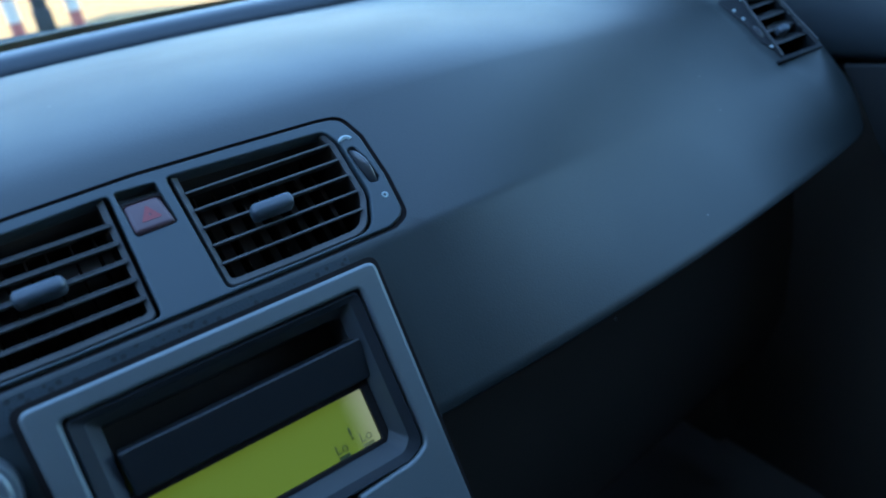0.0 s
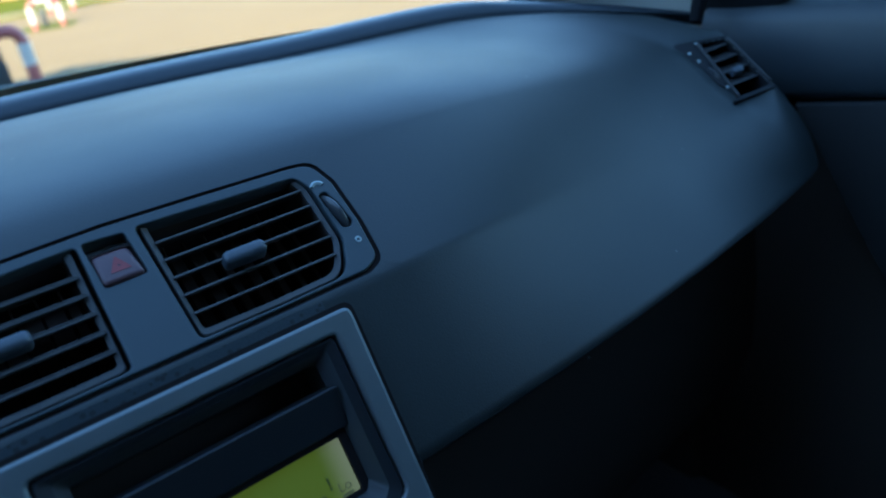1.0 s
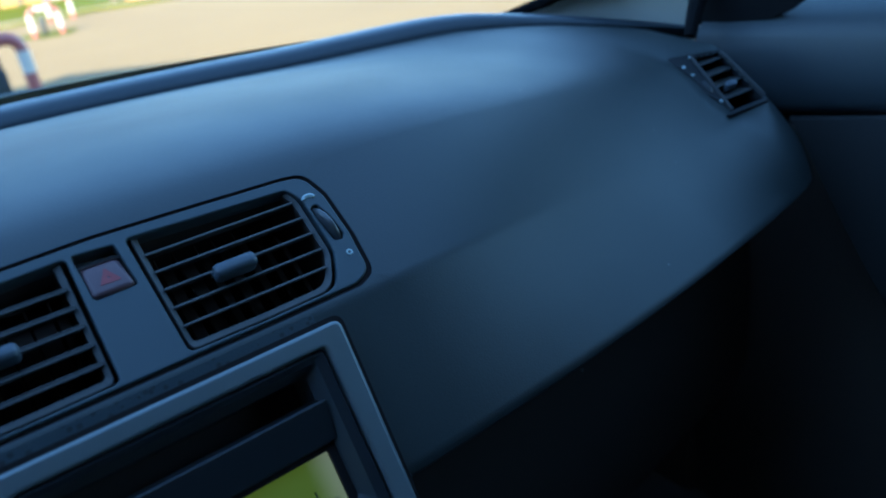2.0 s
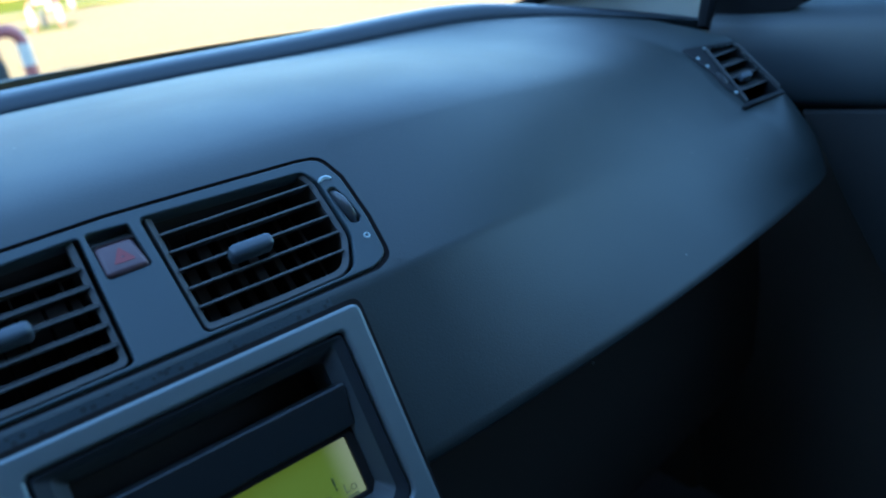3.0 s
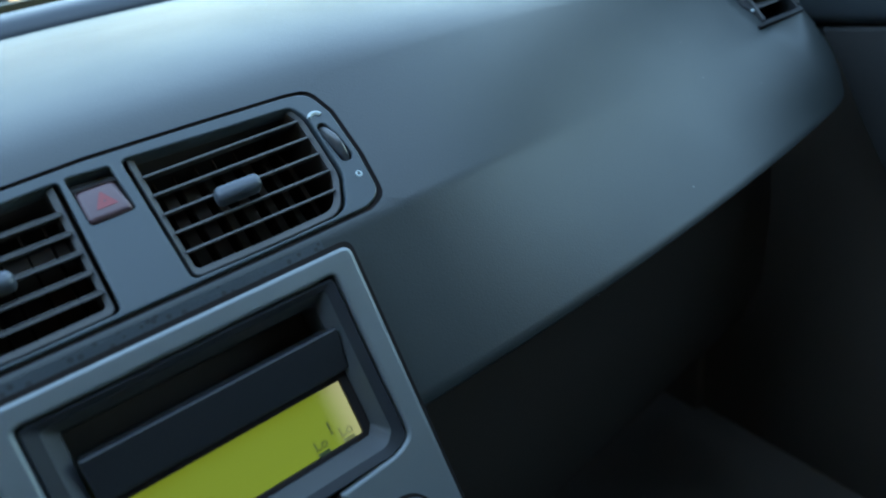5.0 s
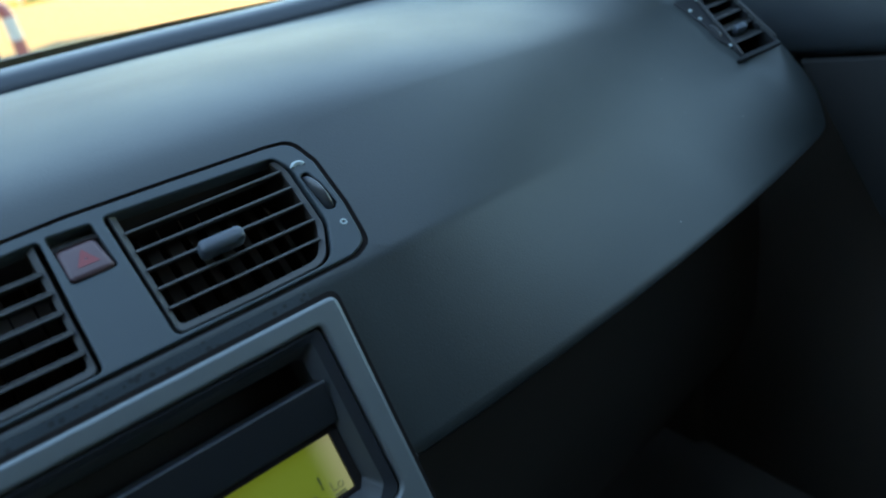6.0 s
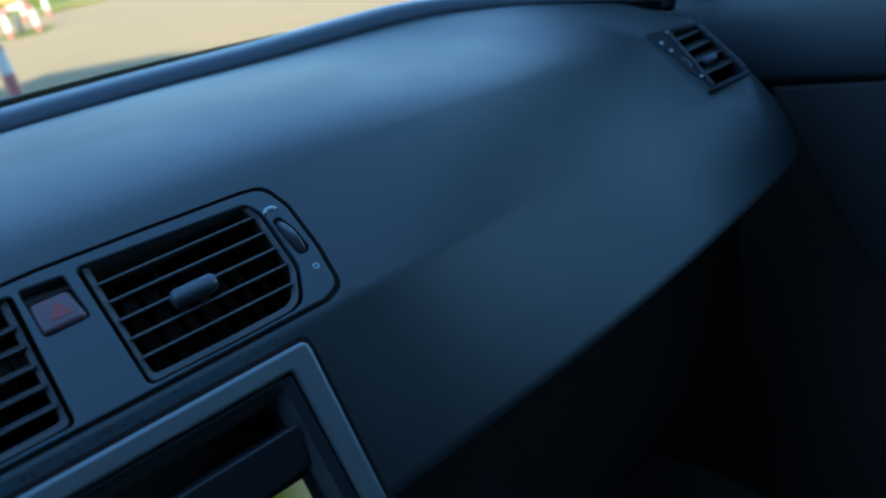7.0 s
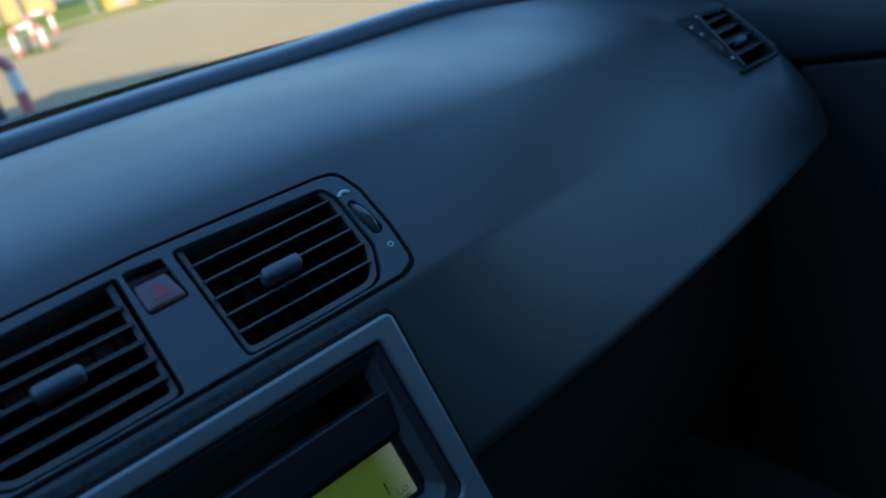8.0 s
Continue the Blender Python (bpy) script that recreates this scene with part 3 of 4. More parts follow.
part("edge_bar", block(0.0205, 0.0232, -0.036, 0.033, -0.001, 0.0032, 0.0012), SIDE_SLAT, side, "grey side bar")
part("edge_bar", block(-0.0285, 0.0216, -0.0446, -0.0415, -0.001, 0.0028, 0.0012), BLACK, side, "black lower bar")
bar = block(-0.0014, 0.0014, -0.039, 0.039, -0.003, 0.0030, 0.0010)
bmesh.ops.transform(bar, matrix=Matrix(((1, 0.113, 0, -0.0155), (0, 1, 0, 0.0005), (0, 0, 1, 0), (0, 0, 0, 1))), verts=bar.verts[:])
part("edge_bar", bar, SIDE_SLAT, side, "grey inner bar")
bm = bmesh.new()
bmesh.ops.create_cone(bm, cap_ends=True, segments=28, radius1=0.0125, radius2=0.0125, depth=0.005, matrix=pose(-0.0222, -0.0025, -0.0085, 0, 90, 0))
bmesh.ops.bevel(bm, geom=[e for e in bm.edges if len(e.link_faces) == 2 and e.calc_face_angle(0) > 1], offset=0.0012, segments=2, affect="EDGES")
part("thumb_wheel", bm, WHEEL, side, "glossy black thumb wheel")
for u, v, r in ((-0.0268, 0.0306, 0.0019), (-0.0218, -0.0238, 0.0017), (-0.0125, 0.0400, 0.0012)):
    bm = bmesh.new()
    bmesh.ops.create_cone(bm, cap_ends=True, segments=16, radius1=r, radius2=r * 0.8, depth=0.001, matrix=Matrix.Translation((u, v, 0.0013)))
    part("printed_mark", bm, PRINT, side, "white printed dot")
ring = [(-0.0252 + 0.0013 * math.cos(a), 0.0175 + 0.0013 * math.sin(a), 0.0012) for a in [2 * math.pi * j / 12 for j in range(13)]]
part("printed_mark", sweep(ring, 0.0006, 6), PRINT, side, "white printed ring")

# ---- car radio in its silver frame ----
radio = tagged(empty("car_radio", STACK), "car radio with a lit green display in a silver frame", "radio")
outer = rounded([(-0.0832, 0.0018), (0.0834, 0.0018), (0.0780, -0.235), (-0.0780, -0.235)], [0.005, 0.005, 0.02, 0.02])
inner = rounded([(-0.0698, -0.0080), (0.0708, -0.0080), (0.0706, -0.0905), (0.0620, -0.0952), (0.0295, -0.0972), (0.0280, -0.226),
                 (-0.0280, -0.226), (-0.0295, -0.0972), (-0.0620, -0.0952), (-0.0700, -0.0905)], [0.003, 0.003, 0.007, 0.02, 0.0012, 0.006, 0.006, 0.0012, 0.02, 0.007])
part("frame", plate([outer, inner], -0.014, 0.0, 0.0018), SILVER, radio, "satin silver frame")
grown = rounded([(-0.0862, 0.0044), (0.0864, 0.0044), (0.0810, -0.237), (-0.0810, -0.237)], [0.006, 0.006, 0.02, 0.02])
# black plate under the frame's rim, in place of shadow in the gap
part("frame_gap_shade", plate([grown, [(x * 0.97, y) for x, y in inner]], -0.016, -0.0045), CAVITY, radio, "black fill in the gap round the frame, for its shade")
# black seam inside the frame and the sloping housing
seam = rounded([(-0.0690, -0.0088), (0.0700, -0.0088), (0.0701, -0.0908), (0.0620, -0.0958), (-0.0620, -0.0958), (-0.0695, -0.0908)], [0.003, 0.003, 0.007, 0.02, 0.02, 0.007])
hou_in = rounded([(-0.0572, -0.0172), (0.0592, -0.0172), (0.0592, -0.0790), (0.0560, -0.0840), (-0.0540, -0.0840), (-0.0572, -0.0790)], [0.002, 0.002, 0.003, 0.003, 0.003, 0.003])
bm = bmesh.new()
ra = [bm.verts.new((x, y, -0.0028)) for x, y in seam]
rb = [bm.verts.new((x * 0.985, (y + 0.052) * 0.975 - 0.052, -0.0016)) for x, y in seam]
rc = [bm.verts.new((lerp(a[0], b[0], 0.55), lerp(a[1], b[1], 0.45), -0.0034)) for a, b in zip(seam, hou_in)]
rd = [bm.verts.new((x, y, -0.0125)) for x, y in hou_in]
re_ = [bm.verts.new((x, y, -0.040)) for x, y in hou_in]
k = len(seam)
for p, q in ((ra, rb), (rb, rc)):
    for i in range(k):
        bm.faces.new((p[i], p[(i + 1) % k], q[(i + 1) % k], q[i]))
wall = bmesh.new()
wc, wd, we = ([wall.verts.new(v.co) for v in ring] for ring in (rc, rd, re_))
for p, q in ((wc, wd), (wd, we)):
    for i in range(k):
        wall.faces.new((p[i], p[(i + 1) % k], q[(i + 1) % k], q[i]))
wall.faces.new(we)
bmesh.ops.recalc_face_normals(wall, faces=wall.faces[:])
bmesh.ops.reverse_faces(wall, faces=wall.faces[:])
part("housing_wall", wall, HOUSING, radio, "grey sloping inner wall", smooth=False)
for v in rd + re_:
    bm.verts.remove(v)
bmesh.ops.recalc_face_normals(bm, faces=bm.faces[:])
bmesh.ops.reverse_faces(bm, faces=bm.faces[:])
part("housing", bm, FLAP, radio, "dark flat housing rim")
part("slot_back", block(-0.0595, 0.062, -0.034, -0.0195, -0.0395, -0.036), DUCT_WALL, radio, "black disc slot")
fl = block(-0.0556, 0.0614, -0.0508, -0.0300, -0.024, -0.0035, 0.0012, 2)
for q in fl.verts:
    if q.co.y < -0.045:
        q.co.z -= 0.006
part("flap", fl, FLAP, radio, "dark hinged flap below the disc slot", smooth=False)
part("display_surround", plate([rect(-0.0570, 0.0590, -0.0838, -0.0495, 0.001), rect(-0.0530, 0.0548, -0.0818, -0.0540, 0.0015)], -0.0165, -0.0128), CAVITY, radio, "black display surround")
lcd = part("display", block(-0.0560, 0.0575, -0.0835, -0.0525, -0.0185, -0.0160), LCD, radio, "lit yellow-green display, one end paler with painted glare")


def lettering(text, size, mat, parent, m):
    cu = bpy.data.curves.new("text", "FONT")
    cu.body, cu.size, cu.align_x, cu.align_y, cu.extrude = text, size, "CENTER", "CENTER", 0.0001
    ob = bpy.data.objects.new("text", cu)
    scene.collection.objects.link(ob)
    me = bpy.data.meshes.new_from_object(ob.evaluated_get(bpy.context.evaluated_depsgraph_get()))
    bpy.data.objects.remove(ob)
    bpy.data.curves.remove(cu)
    me.materials.clear()
    return part("lettering", me, mat, parent, "", m, smooth=False)


for u, ink in ((0.0345, SEGMENT), (0.0480, FAINT)):
    lettering("Lo", 0.0066, ink, lcd, Matrix.Translation((u, -0.0768, -0.0158)))
    part("segment", block(u - 0.0030, u + 0.0030, -0.0817, -0.0801, -0.0160, -0.0157), ink, lcd)
part("segment", block(0.0410, 0.0419, -0.0731, -0.0690, -0.0160, -0.0157), SEGMENT, lcd)
part("segment", block(0.0409, 0.0420, -0.0752, -0.0740, -0.0160, -0.0157), SEGMENT, lcd)
part("lower_panel", block(-0.0272, 0.0272, -0.225, -0.0985, -0.014, -0.0050, 0.002), FLAP, radio, "dark control panel below")
for u0, u1 in ((0.0040, 0.0255), (-0.0255, -0.0040)):
    part("button", block(u0, u1, -0.1120, -0.1010, -0.008, -0.0030, 0.0012), HOUSING, radio, "grey oblong button")
for u in (0.0525, -0.0525):
    dial = bmesh.new()
    bmesh.ops.create_cone(dial, cap_ends=True, segments=40, radius1=0.0134, radius2=0.0134, depth=0.002, matrix=Matrix.Translation((u, -0.1262, 0.0)))
    part("dial_gap", dial, CAVITY, radio, "black ring round the dial")
    dial = bmesh.new()
    bmesh.ops.create_cone(dial, cap_ends=True, segments=40, radius1=0.0120, radius2=0.0112, depth=0.014, matrix=Matrix.Translation((u, -0.1262, 0.007)))
    bmesh.ops.bevel(dial, geom=[e for e in dial.edges if len(e.link_faces) == 2 and e.calc_face_angle(0) > 1], offset=0.0022, segments=3, affect="EDGES")
    part("dial", dial, HOUSING, radio, "round grey dial")
bm = bmesh.new()
bmesh.ops.create_cone(bm, cap_ends=True, segments=48, radius1=0.0205, radius2=0.0190, depth=0.022, matrix=Matrix.Translation((-0.1105, -0.024, -0.004)))
bmesh.ops.bevel(bm, geom=[e for e in bm.edges if len(e.link_faces) == 2 and e.calc_face_angle(0) > 1], offset=0.003, segments=3, affect="EDGES")
tagged(part("rotary_knob", bm, SILVER, None, "", STACK), "round satin grey rotary knob beside the radio", "knob")

# ---- car body round the camera ----
# A-pillar trim, light, with the black glass border beside it
def bend(points, t):
    """A point along a smooth chain of points."""
    n = len(points) - 1
    out = Vector()
    for i, p in enumerate(points):
        out += Vector(p) * math.comb(n, i) * t ** i * (1 - t) ** (n - i)
    return out


GLASS_SIDE = [(0.525, 0.318, 0.896), (0.605, 0.328, 0.900), (0.680, 0.315, 0.935), (0.672, 0.13, 1.13), (0.600, -0.20, 1.30), (0.530, -0.36, 1.365)]
DOOR_SIDE = [(0.700, 0.165, 0.862), (0.705, 0.170, 0.915), (0.705, 0.165, 0.97), (0.690, 0.03, 1.13), (0.630, -0.25, 1.28), (0.575, -0.42, 1.345)]


def pillar_pt(f, h):
    """f across the trim from the glass to the door, h up along it."""
    t = max(0, h)
    slim = 0.46 * ease((t - 0.08) / 0.25)      # the trim narrows above its foot
    p = bend(GLASS_SIDE, t).lerp(bend(DOOR_SIDE, t), slim + (1 - slim) * f) + Vector((0.03, 0.02, 0)) * math.sin(math.pi * f) * (1 - slim)
    return p - Vector((0, 0, 0.05)) * max(0, -h) * 6


prow = [[pillar_pt(f / 8, h / 24) for f in range(9)] for h in range(-1, 25)]
tagged(part("trim_pillar", skin(prow, 0.006), PILLAR), "pale beige windscreen pillar trim", "pillar", kind="structure")
tagged(part("trim_seal", sweep([pillar_pt(0, h / 24) + Vector((-0.008, 0.004, 0.002)) for h in range(0, 25)], 0.007, 8), RUBBER), "black windscreen border beside the pillar", "seal", kind="structure")
tagged(part("door_seal", sweep([(NEARER @ p).lerp(p, ease(h / 9)) for h, p in ((h, pillar_pt(1, h / 24) + Vector((-0.005 - 0.012 * (1 - min(1, h / 4)), -0.008, 0))) for h in range(0, 25))], [0.0065 + 0.0032 * min(1, h / 4) for h in range(0, 25)], 8), RUBBER), "black rubber door seal", "seal", kind="structure")
# the other pillar, out of view
prow2 = [[Vector((-p.x, p.y, p.z)) for p in r] for r in prow]
tagged(part("trim_pillar", skin(prow2, 0.006), PILLAR), "pale beige windscreen pillar trim", "pillar", kind="structure")

# windscreen
wrow = []
for h in range(0, 11):
    t = h / 10
    row = []
    for i in range(25):
        f = i / 12 - 1
        a = abs(f)
        base = Vector((f * 0.70, 0.545 - 0.28 * (f * 0.70 / 0.7) ** 2, 0.895 - 0.02 * a * a))
        top = Vector((f * 0.62, -0.33 - 0.06 * f * f, 1.375 - 0.02 * a * a))
        row.append(base.lerp(top, t) + Vector((0, 0.02, 0.035)) * math.sin(math.pi * t))
    wrow.append(row)
window_1 = tagged(part("window_1", inward(skin(wrow), (0, -0.5, 1.0)), GLASS), "clear windscreen above the dashboard", "windscreen", kind="structure")
window_1.visible_shadow = False
# glass border along the bottom, its olive colour holding both dust and sunlight
brow = [[p + Vector((0, -0.003, 0.001)) for p in wrow[0]], [p.lerp(q, 0.38) + Vector((0, -0.003, 0.001)) for p, q in zip(wrow[0], wrow[1])]]
part("glass_border", skin(brow), BORDER, window_1, "border printed along the glass, olive from dust and painted sunlight")

# added wiper shape: its grey stands in for ground shade seen above the lip
wiper = tagged(empty("wiper"), "grey wiper shape added for the shade along the glass foot", "wiper")
blade = [Vector((lerp(-0.25, 0.30, i / 16), 0, 0)) for i in range(17)]
blade = [Vector((p.x, 0.548 - 0.28 * (p.x / 0.7) ** 2, 0.9098 - 0.016 * max(0, p.x) / 0.3)) for p in blade]
part("blade", sweep(blade, 0.007, 8), SHADE_GREY, wiper, "grey rod added for the shade")
part("arm", sweep([p + Vector((0, 0.012, 0.004)) for p in blade[:12]], 0.0045, 8), SHADE_GREY, wiper, "thinner grey rod added for the shade")

# roof lining, back and far side close the cabin
roof = [[(x, y, 1.385 - 0.045 * (x / 0.6) ** 2 - 0.05 * max(0, (-0.9 - y)) ** 2) for x in [-0.79 + 0.0745 * i for i in range(21)]] for y in (-0.33, -0.5, -0.8, -1.2, -1.6, -2.0)]
tagged(part("ceiling", skin(roof, 0.012), LINING), "pale cloth car roof lining", "ceiling", kind="structure")
tagged(part("wall_back", block(-0.80, 0.80, -2.05, -2.0, 0.1, 1.40, 0.01), SHELL), "dark plain cabin back", "wall", kind="structure")
# unseen side, left without a window to keep light off the pad
tagged(part("wall_left", merge(block(-0.80, -0.76, -2.0, 0.6, 0.1, 0.90), block(-0.80, -0.76, -2.0, 0.25, 0.90, 1.40)), SHELL), "dark plain cabin side", "wall", kind="structure")
tagged(part("floor", block(-0.80, 0.86, -2.0, 0.75, 0.08, 0.13, 0.01), CARPET), "black carpeted car floor", "floor", kind="structure")
tagged(part("wall_front", block(-0.80, 0.86, 0.60, 0.64, 0.1, 0.86, 0.01), CARPET), "dark bulkhead below the windscreen", "wall", kind="structure")

# passenger door
door = tagged(empty("passenger_door", NEARER @ Matrix.Translation((0.726, 0, 0))), "closed passenger door with dark slate trim", "car door")


def door_top(y):
    return 0.870 + 0.02 * max(0, 0.10 - y) ** 0.5


def door_seam(y):
    return 0.772 - 0.12 * (y - 0.04) if y > -0.1 else 0.789


ys = [0.180 - 0.03 * i for i in range(43)]
up = []
for y in ys:
    zt = door_top(y)
    g = door_seam(y)
    up.append([(0.012, y, g), (0.004, y, g + 0.004), (0.000, y, g + 0.012), (-0.002, y, g + 0.037), (0.002, y, 0.853), (0.006, y, zt - 0.010), (0.012, y, zt - 0.003), (0.020, y, zt + 0.003), (0.045, y, zt + 0.013), (0.070, y, zt + 0.018), (0.076, y, zt + 0.017), (0.078, y, zt - 0.003)])
part("upper_trim", skin(up, 0.003), DOOR, door, "slate upper door trim")
lowr = []
FRONT = [(0.00, 0.066), (0.003, 0.065), (0.035, 0.043), (0.105, 0.006), (0.165, -0.028), (0.33, -0.13), (0.64, -0.20)]  # drop below the seam, front edge
for i in range(45):
    row = []
    for k, (dz, yf) in enumerate(FRONT):
        y = lerp(yf, -1.05, (i / 44) ** 1.5)
        row.append(((0.009, 0.005, 0.003, 0.003, 0.004, 0.006, 0.02)[k] + 0.012 * (i == 0), y, door_seam(y) - 0.0025 - dz))
    lowr.append(row)
part("lower_trim", skin(lowr, 0.003), DOOR_LOW, door, "darker lower door trim")
part("trim_gap", block(0.016, 0.02, -1.05, 0.2, 0.755, 0.815), CAVITY, door, "black gap between the trims")
sail = plate([rounded([(0.20, 0.862), (0.090, 0.872), (0.070, 0.882), (0.055, 0.893), (0.052, 0.900), (0.115, 0.930), (0.20, 0.985)], 0.006)], -0.004, 0.004, 0.001)
sail.transform(Matrix(((0, 0, 1, 0.016), (1, 0, 0, 0), (0, 1, 0, 0), (0, 0, 0, 1))))
part("mirror_cover", sail, RUBBER, door, "black mirror corner cover")
grip_o = rect(-0.205, -0.053, 0.8035, 0.864, 0.016)
grip_i = rect(-0.201, -0.057, 0.8035, 0.860, 0.013)
turn = Matrix(((0, 0, 1, -0.001), (1, 0, 0, 0), (0, 1, 0, 0), (0, 0, 0, 1)))
ringed = plate([grip_o, grip_i], -0.003, 0.003, 0.0005)
ringed.transform(turn)
grip = part("handle_surround", ringed, CAVITY, door, "dark rounded groove round the door handle")
well = plate([rect(-0.200, -0.058, 0.8035, 0.859, 0.012)], -0.001, 0.003)
well.transform(turn)
part("handle_plate", well, DOOR_LOW, grip, "dark plate inside the groove")
part("door_skin", block(0.085, 0.10, -1.08, 0.30, 0.05, 0.87, 0.004), CARPET, door, "dark outer skin")
# out of view: frame and rail are sized to darken bands of the pad's reflection
part("window_frame", sweep([pillar_pt(1, h / 24) + Vector((0.022 - 0.726, -0.030, -0.006)) for h in range(8, 25)], 0.018, 10), BLACK, door, "black window frame, unseen")
part("roof_rail", sweep([pillar_pt(1, h / 24) + Vector((0.026 - 0.726, -0.064, -0.052)) for h in range(12, 25)] + [Vector((0.630 - 0.726, -0.70, 1.275)), Vector((0.640 - 0.726, -1.05, 1.265))], 0.056, 12), SHELL, door, "dark upper window rail, unseen")
# unseen rear pillar, added to cut the window's reflection on the lower pad
rear = block(0.06, 0.10, -1.07, -0.88, 0.87, 1.36, 0.006)
rear.transform(Matrix(((1, 0, -0.39, 0.344), (0, 1, 0, 0), (0, 0, 1, 0), (0, 0, 0, 1))))
part("window_frame", rear, BLACK, door, "black window frame, unseen")
pane = skin([[(lerp(0.072, -0.11, h / 4), y, lerp(0.884, 1.35, h / 4)) for y in (0.16, -0.2, -0.5, -0.92)] for h in range(5)])
win = part("window", inward(pane, (-1, -0.5, 1.0)), SIDE_GLASS, door, "clear side window")
win.visible_shadow = False
# unseen wall, brought forward to end the side window's reflection
tagged(part("wall_right", block(0.68, 0.74, -2.0, -1.030, 0.1, 1.36, 0.01), SHELL), "dark plain rear cabin side", "wall", kind="structure")
tagged(part("wall_right_front", block(0.735, 0.86, 0.20, 0.75, 0.1, 0.84, 0.01), CARPET), "dark footwell side", "wall", kind="structure")

# cowl between the windscreen and the bonnet
cowl = [[Vector((p.x, p.y + 0.004, p.z - 0.012)) for p in wrow[0]], [Vector((p.x, lerp(p.y, 0.60, 0.5), lerp(p.z - 0.02, 0.80, 0.5))) for p in wrow[0]], [Vector((p.x * 1.04, 0.60, 0.797 - 0.05 * (p.x / 0.7) ** 2)) for p in wrow[0]]]
tagged(part("trim_cowl", skin(cowl, 0.004), BLACK), "black plastic cowl below the windscreen", "cowl", kind="structure")

# bonnet beyond the windscreen
hood_rows = [[(x, y, z - 0.05 * (x / 0.7) ** 2) for x in [-0.72 + 0.09 * i for i in range(17)]] for y, z in ((0.58, 0.80), (0.8, 0.775), (1.1, 0.735), (1.35, 0.695), (1.5, 0.65), (1.6, 0.59), (1.65, 0.45))]
tagged(part("bonnet", skin(hood_rows, 0.004), PAINT), "grey-green painted car bonnet", "bonnet")

# ---- outside ----
GROUND = -0.13
bm = bmesh.new()
bmesh.ops.create_grid(bm, x_segments=2, y_segments=2, size=600, matrix=Matrix.Translation((0, 0, GROUND)))
tagged(part("ground", bm, PAVING, smooth=False), "pale sunlit paved yard", "ground", kind="structure")
lawn = [[(x, y - 0.4 * max(0, x - 5.2) * max(0, 1 - (y - 23.5) / 6), GROUND + 0.05 + 0.03 * math.sin(x * 1.7 + y) + 0.02 * math.sin(3.1 * x - 2 * y)) for x in [-20 + 1.1 * i for i in range(31)]] for y in (23.5, 23.9, 24.3, 24.7, 25.2, 26, 27, 28.5, 30, 33, 37, 44, 57)]
tagged(part("lawn", skin(lawn, 0.06), GRASS), "green lawn strip behind the yard", "lawn", kind="structure")


def hoop(name, m, width, height, label, near):
    """A bent steel hoop barrier with red and white bands."""
    r = 0.13
    foot, rim = (0.44, 0.79) if near else (0.27, 0.80)
    pts = [(-width / 2, 0, -0.02)] + [(-width / 2, 0, height * t) for t in (foot, rim)]
    pts += [(-width / 2 + r - r * math.cos(a), 0, height - r + r * math.sin(a)) for a in [math.pi / 2 * j / 6 for j in range(7)]]
    pts += [(width / 2 - r + r * math.sin(a), 0, height - r + r * math.cos(a)) for a in [math.pi / 2 * j / 6 for j in range(7)]]
    pts += [(width / 2, 0, height * t) for t in (rim, foot)] + [(width / 2, 0, -0.02)]
    ob = tagged(empty(name, m), label, "barrier", "hoop barriers")
    n = len(pts)
    top = RED_TUBE if near else WHITE_TUBE
    for a, b, mat in ((0, 1, RED_TUBE), (1, 2, WHITE_TUBE), (2, 9, RED_TUBE), (9, 10, top), (10, n - 3, RED_TUBE), (n - 3, n - 2, WHITE_TUBE), (n - 2, n - 1, RED_TUBE)):
        part("red_band" if mat is RED_TUBE else "white_band", sweep(pts[a:b + 1], 0.064 if near else 0.055, 12), mat, ob, "red painted band" if mat is RED_TUBE else "white painted band")
    return ob


POST_X = 0.888
hoop("hoop_barrier", Matrix.Translation((0.857, 8.3, GROUND)), 0.56, 0.635, "red and white steel hoop barrier on the yard", True)
hoop("hoop_barrier", Matrix.Translation((2.95, 17.2, GROUND)), 0.54, 0.54, "distant red and white hoop barrier beside the lawn", False)
hoop("hoop_barrier", Matrix.Translation((4.20, 22.0, GROUND)), 0.56, 0.58, "distant red and white hoop barrier beside the lawn", False)
pole = tagged(empty("steel_post", Matrix.Translation((POST_X, 8.8, GROUND))), "dark grey steel post behind the barrier", "post")
part("shaft", block(-0.075, 0.075, -0.06, 0.06, 0.30, 0.66, 0.02), IRON, pole, "dark grey shaft")
part("sleeve", block(-0.09, 0.09, -0.075, 0.075, -0.02, 0.32, 0.02), IRON, pole, "wider dark base")
tagged(part("post", block(-0.05, 0.05, -0.05, 0.05, 0, 0.36, 0.015), DARK, None, "", Matrix.Translation((2.97, 17.7, GROUND))), "small dark post between the barriers", "post")
crate = tagged(empty("planter", Matrix.Translation((7.35, 25.5, GROUND + 0.05))), "orange planter box with a faded red front", "planter")
part("box", block(-0.45, 0.45, -0.25, 0.25, 0, 0.62, 0.03), ORANGE, crate, "orange box")
part("front_panel", block(-0.22, 0.22, -0.262, -0.25, 0.05, 0.34, 0.004), PINK, crate, "faded red panel")
part("soil", block(-0.40, 0.40, -0.20, 0.20, 0.60, 0.64, 0.01), DARK, crate, "dark soil")
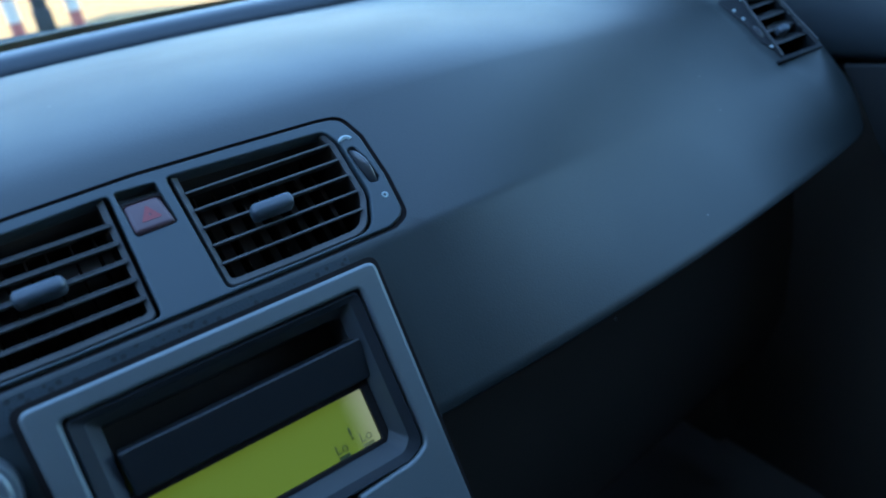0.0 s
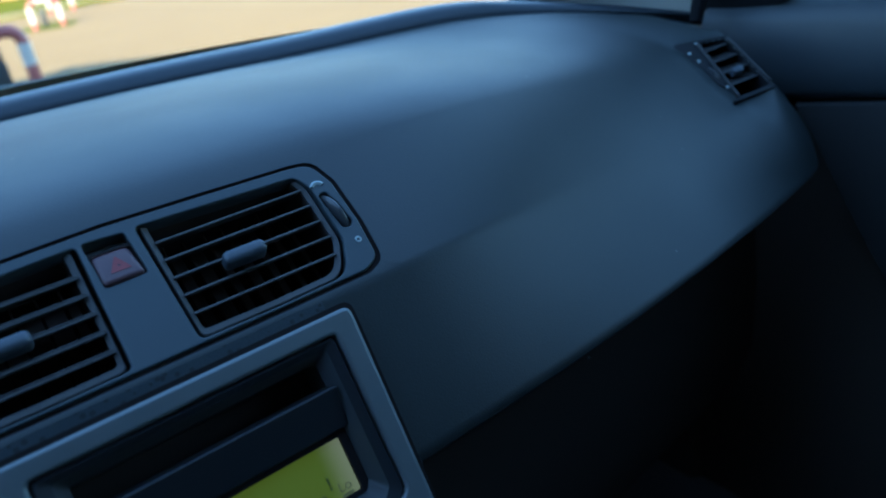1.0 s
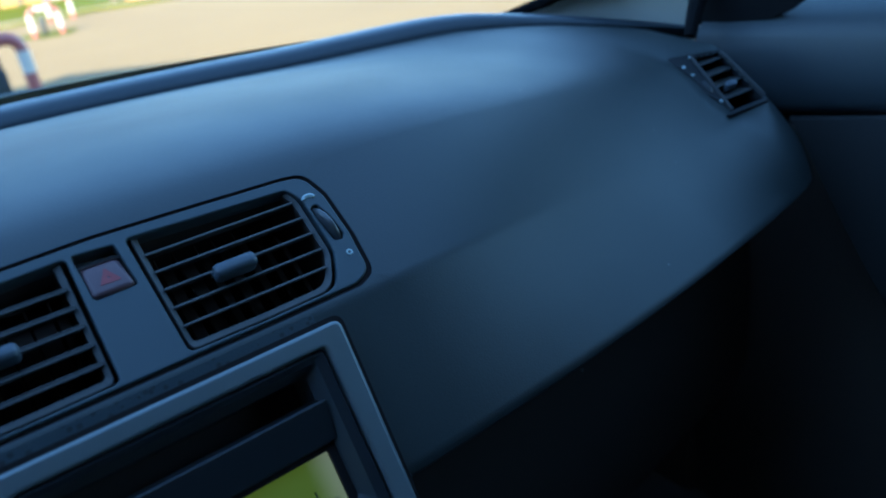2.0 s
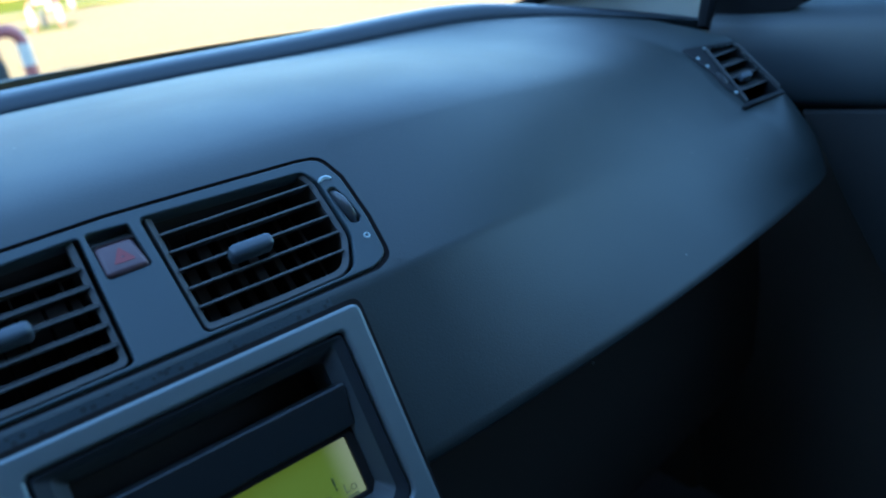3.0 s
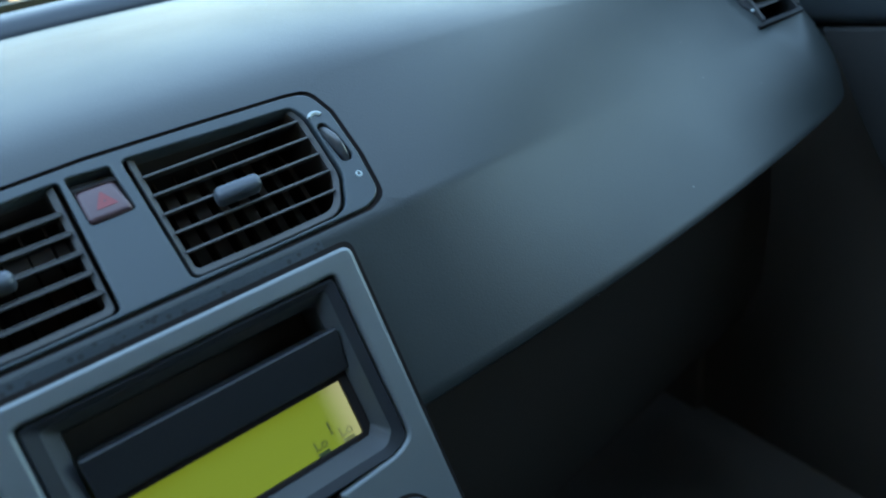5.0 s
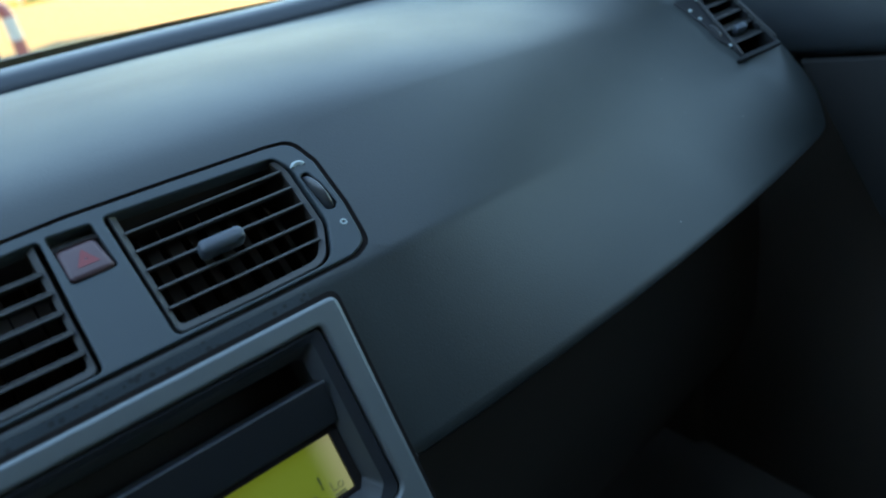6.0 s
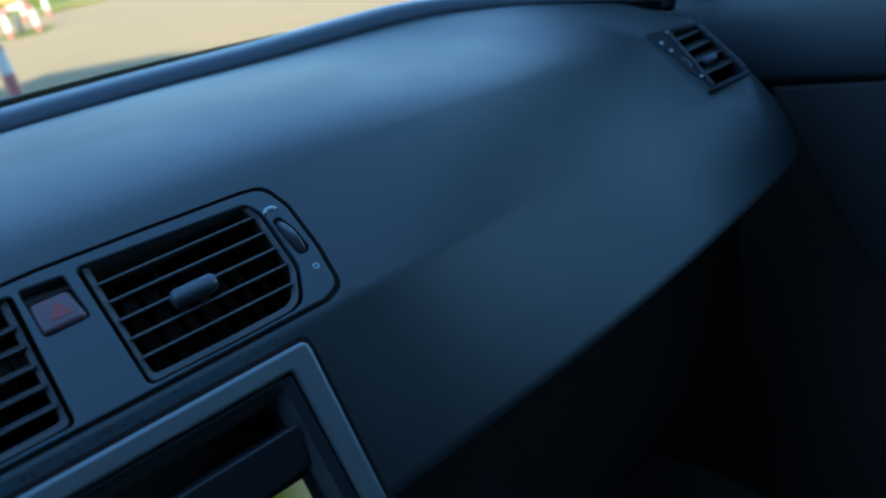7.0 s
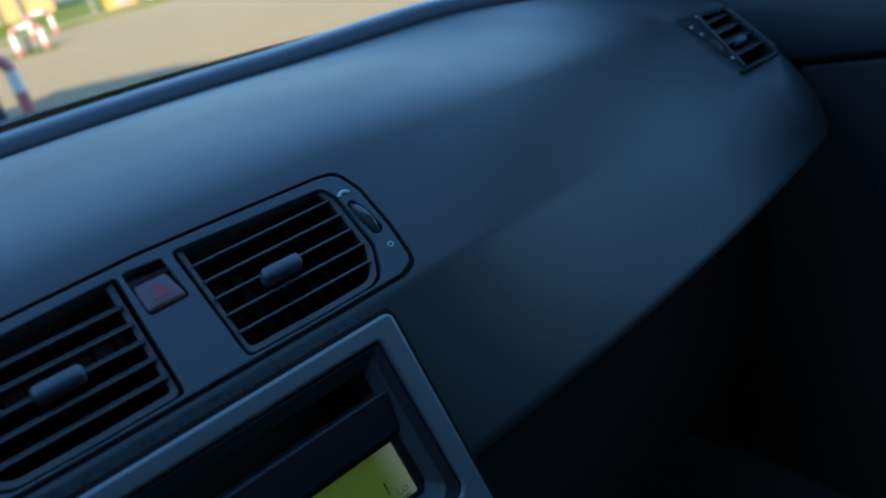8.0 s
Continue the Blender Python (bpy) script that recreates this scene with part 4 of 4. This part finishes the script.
tagged(part("post", block(-0.06, 0.06, -0.06, 0.06, -0.05, 1.1, 0.02), KERB, None, "", Matrix.Translation((6.55, 25.8, GROUND + 0.05))), "pale grey post on the lawn", "post")
tagged(part("post", block(-0.05, 0.05, -0.05, 0.05, -0.05, 0.7, 0.02), WHITE_TUBE, None, "", Matrix.Translation((8.15, 25.0, GROUND + 0.05))), "white post beside the planter", "post")
kerb = tagged(empty("kerb", Matrix.Translation((0, 24.2, GROUND))), "pale stone kerb along the lawn", "kerb", kind="structure")
for i in range(40):
    part("kerb_stone", block(-0.49, 0.49, -0.06, 0.06, -0.05, 0.11, 0.012, 1), KERB, kerb, m=Matrix.Translation((-16 + i, 0.01 * math.sin(i * 2.3), 0)))

patch = [[(3.00 + math.cos(a) * r * (0.62 + 0.10 * math.sin(3 * a)), 17.7 + math.sin(a) * r * (0.95 + 0.1 * math.cos(5 * a)), GROUND + 0.012 - 0.008 * r) for r in (0.05, 0.5, 1.0)] for a in [2 * math.pi * i / 28 for i in range(29)]]
tagged(part("lawn_patch", skin(patch), GRASS), "small patch of grass under the barriers", "lawn", kind="structure")

# yellow building far behind the lawn
house = tagged(empty("building", Matrix.Translation((0, 39, GROUND))), "long yellow plastered building with grey piers", "building")
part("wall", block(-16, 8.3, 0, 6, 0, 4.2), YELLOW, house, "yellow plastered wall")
for i in range(23):
    part("pier", block(-15.2 + 1.0 * i, -15.0 + 1.0 * i, -0.15, 0, 0, 4.2, 0.02), KERB, house, "grey pier")
part("roof", block(-16.3, 8.6, -0.4, 6.3, 4.2, 4.45, 0.03), DARK, house, "dark flat roof")

# plain unseen building behind the car, whose shade lies over the car and the near barrier
annex = tagged(empty("building", Matrix.Translation((0, 0, GROUND))), "plain unseen building behind the car, casting shade, with an added wing", "building")
# the wing out to x = 15 is added to dim the side window's rear reflection
plan = [(-21.7, -1.85), (-7.8, -1.95), (-6.9, -3.0), (-6.2, -5.5), (-4.8, -12.5), (15.0, -12.5), (15.0, -17.7), (-21.7, -17.7)]
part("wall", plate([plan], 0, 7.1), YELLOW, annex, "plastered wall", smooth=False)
part("roof", plate([plan], 7.1, 7.3), DARK, annex, "dark flat roof", smooth=False)
